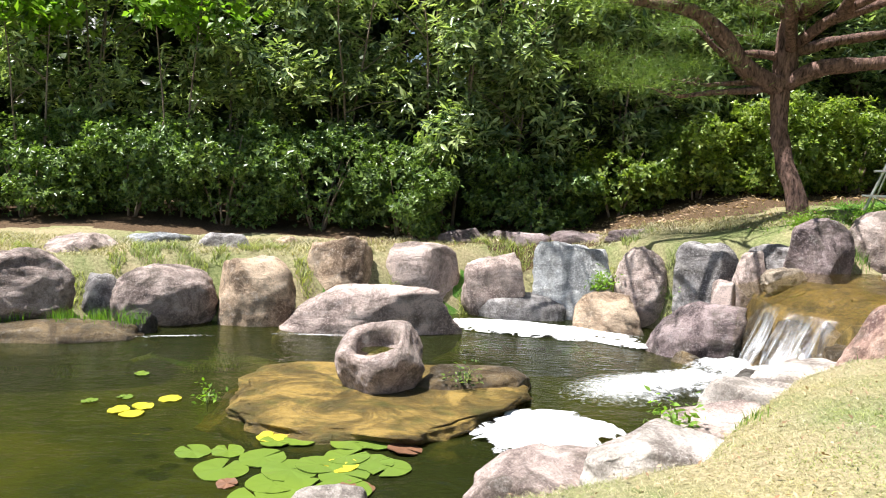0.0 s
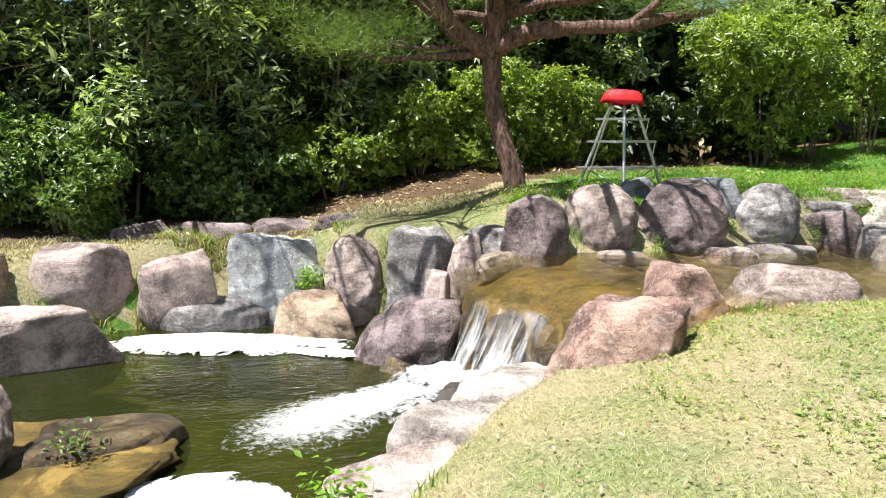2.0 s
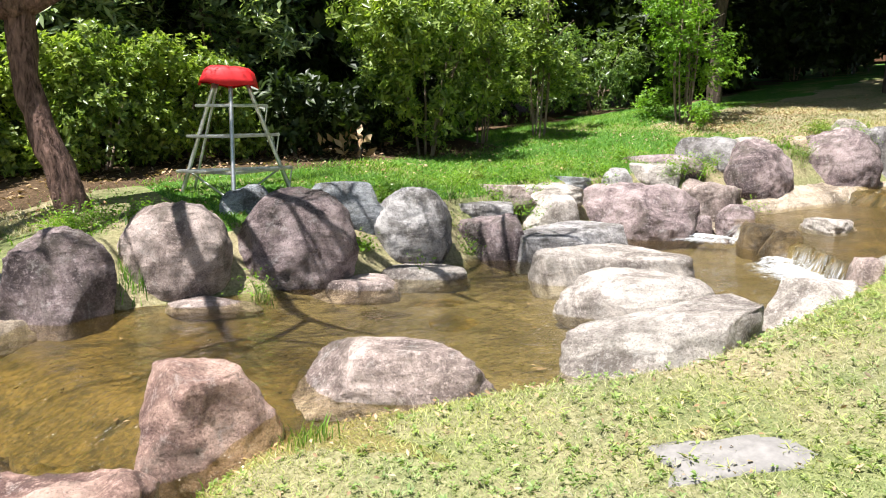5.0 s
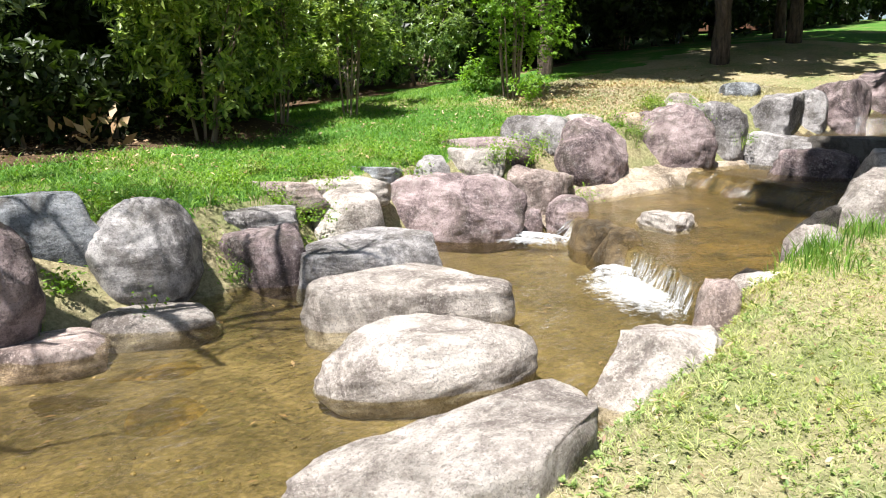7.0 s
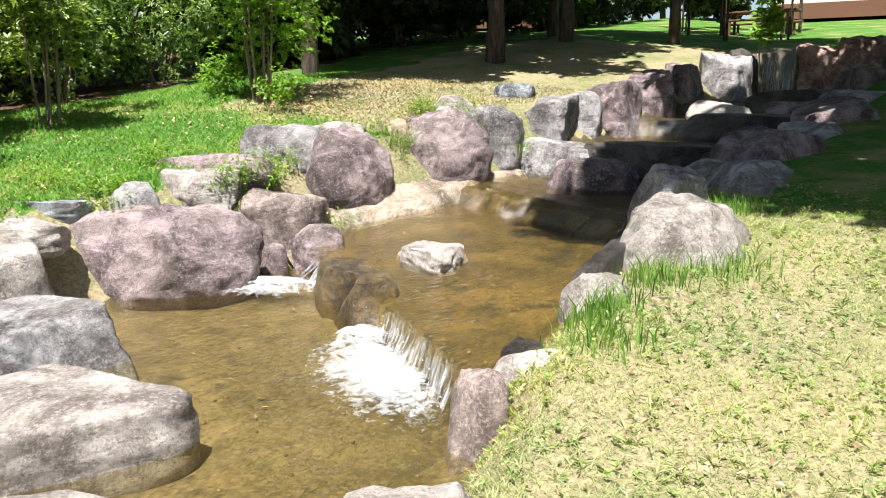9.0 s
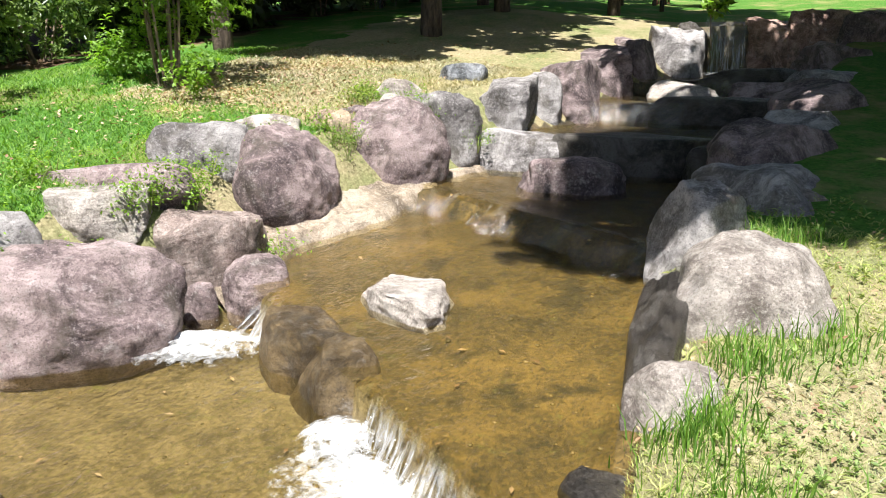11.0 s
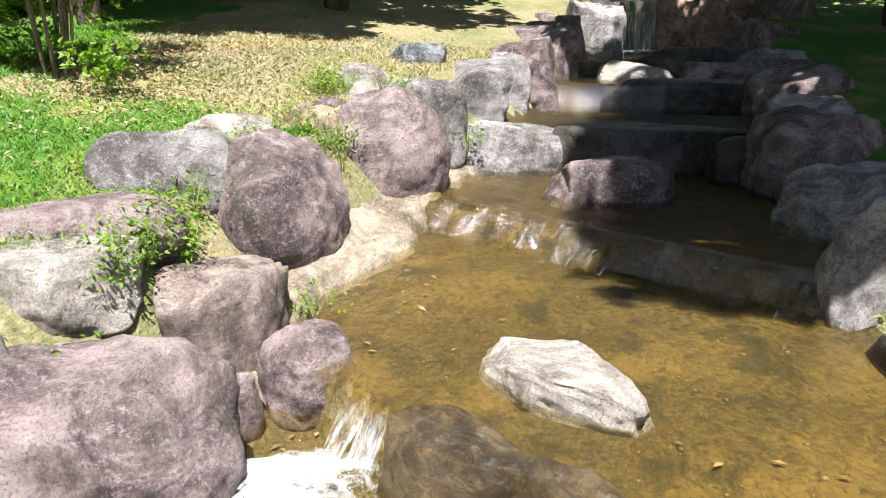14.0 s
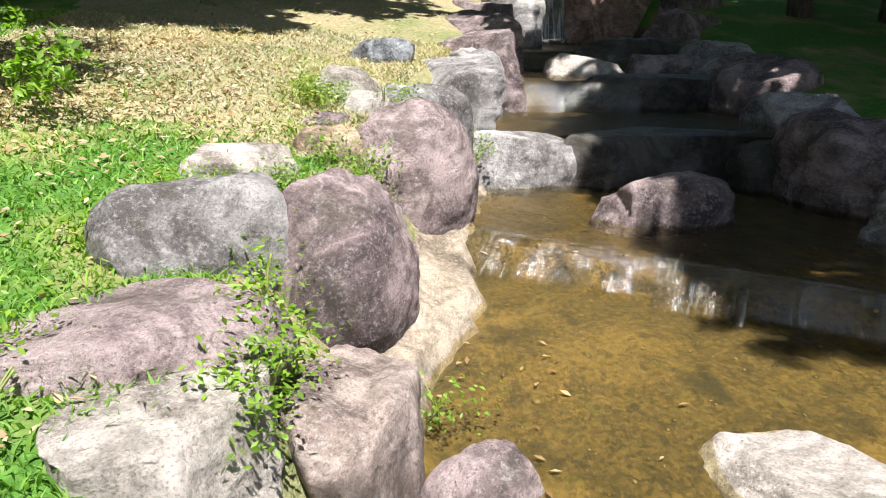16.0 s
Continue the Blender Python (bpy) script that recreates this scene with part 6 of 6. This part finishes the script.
weed(0.3, 6.95, -0.5, 0.1, 90, LEAF_HEDGE, 0.05, "dark wilted weed on the island rock", 0.14)
weed(-2.0, 6.5, -0.64, 0.06, 50, LEAF_YOUNG, 0.05, "grassy weed at the island's tip", 0.12)

# ---- the aluminium orchard ladder with a red cover ----


def bar(name, a, b, r, material, parent, label="", sides=8):
    return part(name, tube(name, [a, tuple((Vector(a) + Vector(b)) / 2), b], [r, r, r], material, sides), parent, label)


def orchard_ladder():
    ob = thing("orchard_ladder", "aluminium tripod orchard ladder with a red cover on top", "ladder", 6.95, 11.2, 0.98, -24)
    H = 1.36
    foot = {"front": Vector((0.0, -0.5, 0)), "left": Vector((-0.62, 0.2, 0)), "right": Vector((0.66, 0.2, 0.05)), "back": Vector((-0.5, 0.45, 0))}
    head = {"front": Vector((0.0, -0.08, H)), "left": Vector((-0.17, 0.03, H)), "right": Vector((0.17, 0.03, H)), "back": Vector((-0.14, 0.1, H))}
    for k in foot:
        rail = bar("rail", foot[k][:], head[k][:], 0.024 if k != "back" else 0.015, METAL, ob)
        if k in ("left", "back"):
            e = foot[k].lerp(head[k], 0.1)
            bar("foot_cap", (foot[k] - Vector((0, 0, 0.03)))[:], e[:], 0.03, ORANGE, rail, "orange rubber foot")
    for t in (0.30, 0.58, 0.82):
        f, l, r = (foot[k].lerp(head[k], t) for k in ("front", "left", "right"))
        l2, r2 = l + Vector((-0.12, 0.02, 0)), r + Vector((0.12, 0.02, 0))
        for a, b in ((f, l2), (f, r2), (l2, r2)):
            bm = bmesh.new()
            bmesh.ops.create_cube(bm, size=1)
            d = b - a
            bmesh.ops.scale(bm, vec=(d.length, 0.06, 0.032), verts=bm.verts)
            bmesh.ops.bevel(bm, geom=bm.edges[:], offset=0.008, segments=2, affect="EDGES")
            part("step", bm_mesh("step", bm, METAL), ob, at=Matrix.Translation((a + b) / 2) @ d.to_track_quat("X", "Z").to_matrix().to_4x4())
        bar("strut", r2[:], (r2 + Vector((-0.03, 0.0, -0.2)))[:], 0.008, METAL, ob)
    bar("brace", foot["front"].lerp(head["front"], 0.08)[:], foot["left"].lerp(head["left"], 0.3)[:], 0.012, METAL, ob)
    bar("brace", foot["front"].lerp(head["front"], 0.08)[:], foot["right"].lerp(head["right"], 0.3)[:], 0.012, METAL, ob)
    # a sagging canvas cover, pulled over the top
    n = 32
    verts, faces = [(0, 0, 0.235)], []
    for j, (rx, zz, drop) in enumerate(((0.12, 0.235, 0), (0.24, 0.22, 0), (0.30, 0.17, 0), (0.335, 0.08, 0), (0.36, 0.0, 0), (0.345, 0.0, 0))):
        for i in range(n):
            t = 2 * math.pi * i / n
            k = 1 + 0.06 * math.sin(t * 7 + 1) * (j / 5) + 0.05 * noise.noise(Vector((math.cos(t) * 2, math.sin(t) * 2, j * 0.4)))
            sq = (abs(math.cos(t)) ** 3 + abs(math.sin(t)) ** 3) ** (-1 / 3)
            verts.append((math.cos(t) * rx * k * sq, math.sin(t) * rx * 0.62 * k * sq, zz + 0.02 * noise.noise(Vector((math.cos(t) * 3, math.sin(t) * 3, 7))) - (0.02 * math.cos(t * 4) if j > 3 else 0)))
    for i in range(n):
        faces.append((0, 1 + i, 1 + (i + 1) % n))
    for j in range(5):
        for i in range(n):
            a, b = 1 + j * n + i, 1 + j * n + (i + 1) % n
            faces.append((a, a + n, b + n, b))
    part("cover", mesh_from("cover", verts, faces, RED, True), ob, "creased red canvas cover", at=pose(-0.02, 0, H - 0.03, 0, 3, 0) @ Matrix.Scale(0.86, 4))
    return ob


orchard_ladder()

# ---- the withered branch and paving ----
wb = thing("withered_branch", "withered branch with curled brown leaves", "branch", 9.4, 13.2, gz(9.4, 13.2))
part("stem", tube("stem", [(0, 0, -0.03), (0.2, 0.05, 0.2), (0.35, 0.05, 0.42)], [0.012, 0.009, 0.005], DARK_BARK, 5), wb)
pos = rng.normal(size=(26, 3)) * np.array([0.28, 0.1, 0.12]) + np.array([0.2, 0, 0.25])
part("leaves", leaf_mesh("leaves", pos, rng.normal(size=pos.shape) + np.array([0, -0.7, 0]), 0.2, 0.4, LITTER, droop=np.array([0, 0, -1.0])), wb)


def paving(x, y, w, d, yaw):
    bm = bmesh.new()
    bmesh.ops.create_grid(bm, x_segments=14, y_segments=10, size=0.5)
    ex = bmesh.ops.extrude_face_region(bm, geom=bm.faces[:])
    bmesh.ops.translate(bm, vec=(0, 0, -0.06), verts=[v for v in ex["geom"] if isinstance(v, bmesh.types.BMVert)])
    for v in bm.verts:
        r = math.hypot(v.co.x, v.co.y)
        k = 1 + 0.25 * noise.noise(Vector((v.co.x * 3 + x, v.co.y * 3, y)))
        v.co.x, v.co.y = v.co.x * w * k, v.co.y * d * k
        v.co.z += 0.02 * noise.noise(v.co * 4) - 0.02 * (r > 0.48)
    ob = tagged(new("paving_stone", bm_mesh("paving_stone", bm, PAVING, True)), "flat worn paving stone sunk in the lawn", "paving stone", "paving stones in the lawn")
    ob.matrix_basis = pose(x, y, gz(x, y) + 0.022, 2, -4, yaw)


paving(6.45, 4.85, 0.62, 0.3, -33)
paving(6.05, 4.3, 0.6, 0.32, -30)

# ---- far side: house, fence and picnic table beyond the trees ----


def box_mesh(name, w, d, h, material, bevel=0.01):
    bm = bmesh.new()
    bmesh.ops.create_cube(bm, size=1)
    bmesh.ops.scale(bm, vec=(w, d, h), verts=bm.verts)
    bmesh.ops.translate(bm, vec=(0, 0, h / 2), verts=bm.verts)
    bmesh.ops.bevel(bm, geom=bm.edges[:], offset=bevel, segments=1, affect="EDGES")
    return bm_mesh(name, bm, material)


def picnic_table(x, y):
    ob = thing("picnic_table", "dark wooden picnic table under the trees", "table", x, y, gz(x, y), 80)
    for i in range(4):
        part("board", box_mesh("board", 2.2, 0.19, 0.05, BROWN_WOOD), ob, at=Matrix.Translation((0, -0.3 + 0.2 * i, 0.70)))
    for s in (-0.85, 0.85):
        for t in (-0.3, 0.3):
            part("leg", box_mesh("leg", 0.08, 0.08, 0.72, BROWN_WOOD), ob, at=Matrix.Translation((s, t, 0)))
    for t in (-0.75, 0.75):
        part("bench", box_mesh("bench", 2.2, 0.26, 0.05, BROWN_WOOD), ob, at=Matrix.Translation((0, t, 0.42)))
        for s in (-0.85, 0.85):
            part("bench_leg", box_mesh("bench_leg", 0.07, 0.07, 0.43, BROWN_WOOD), ob, at=Matrix.Translation((s, t, 0)))
    return ob


picnic_table(33.5, 6.2)


def house(x, y, yaw, w, h, label):
    ob = thing("house", label, "house", x, y, gz(x, y) - 0.1, yaw)
    part("wall", box_mesh("wall", w, 5, h, RENDERED), ob)
    part("plinth", box_mesh("plinth", w + 0.1, 5.1, 0.7, BROWN_WOOD), ob, "brown timber-clad plinth")
    bm = bmesh.new()
    bmesh.ops.create_cone(bm, cap_ends=True, segments=4, radius1=w * 0.8, radius2=w * 0.3, depth=1.6)
    bmesh.ops.rotate(bm, cent=(0, 0, 0), matrix=Matrix.Rotation(radians(45), 3, "Z"), verts=bm.verts)
    bmesh.ops.scale(bm, vec=(1, 6.5 / w, 1), verts=bm.verts)
    part("roof", bm_mesh("roof", bm, BROWN_WOOD), ob, "dark pitched roof", at=Matrix.Translation((0, 0, h + 0.8)))
    for i in range(3):
        win = part("window", box_mesh("window", 0.9, 0.1, 1.1, DARK_GLASS), ob, at=Matrix.Translation((-w * 0.3 + i * w * 0.3, -2.52, 1.2)))
        part("sill", box_mesh("sill", 1.0, 0.14, 0.06, RENDERED), win, at=Matrix.Translation((0, -0.03, -0.08)))
    return ob


DARK_GLASS = plain_material("dark_window_glass", (0.03, 0.035, 0.04), 0.08)
house(49, 0.9, -90, 11, 4.4, "low cream-walled house beyond the lawn")
house(40, 18.5, -65, 6, 3.4, "pale house wall seen between dark trunks")
for i, (x, y) in enumerate(((30, 6.8), (30.8, 5.4), (31.5, 8.0), (32.5, 7.2), (34, 8.6), (35, 5.0), (36, 7.4))):
    broad_tree("slim tree trunk at the far lawn", x, y, 7.0, 2.0, 900, LEAF_HEDGE, 0.25, 0.5, 2, 0.6, "slim trees by the far lawn", DARK_BARK)
broad_tree("young tree with large bright leaves beside the waterfall", 24.2, 5.5, 1.5, 1.0, 500, LEAF_YOUNG, 0.16, 0.6, 2, 0.25, base=2.6)

# far backdrop trees and undergrowth, shade put into their leaf colour
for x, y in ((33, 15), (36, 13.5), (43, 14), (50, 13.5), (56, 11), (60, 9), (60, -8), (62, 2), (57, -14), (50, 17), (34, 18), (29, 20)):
    broad_tree("tall dark tree of the wood behind", x, y, 8.0, 5.5, 4200, LEAF_SHADED, 0.4, 0.5, 1, 0.0, WOODS, DARK_BARK)
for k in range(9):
    broad_tree("tall dark tree of the wood behind", 60 + 2 * math.sin(k * 2.3), -16 + 5 * k, 9.0, 6.5, 3600, LEAF_SHADED, 0.5, 0.5, 1, 0.0, WOODS, DARK_BARK)
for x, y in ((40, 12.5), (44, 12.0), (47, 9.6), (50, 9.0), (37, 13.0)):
    shrub("dark undergrowth of the wood", x, y, 4.0, 2.4, 2.6, LEAF_SHADED, 3000, 0.3, 0.5, "undergrowth of the wood", name="undergrowth", lumps=8, stems=3)
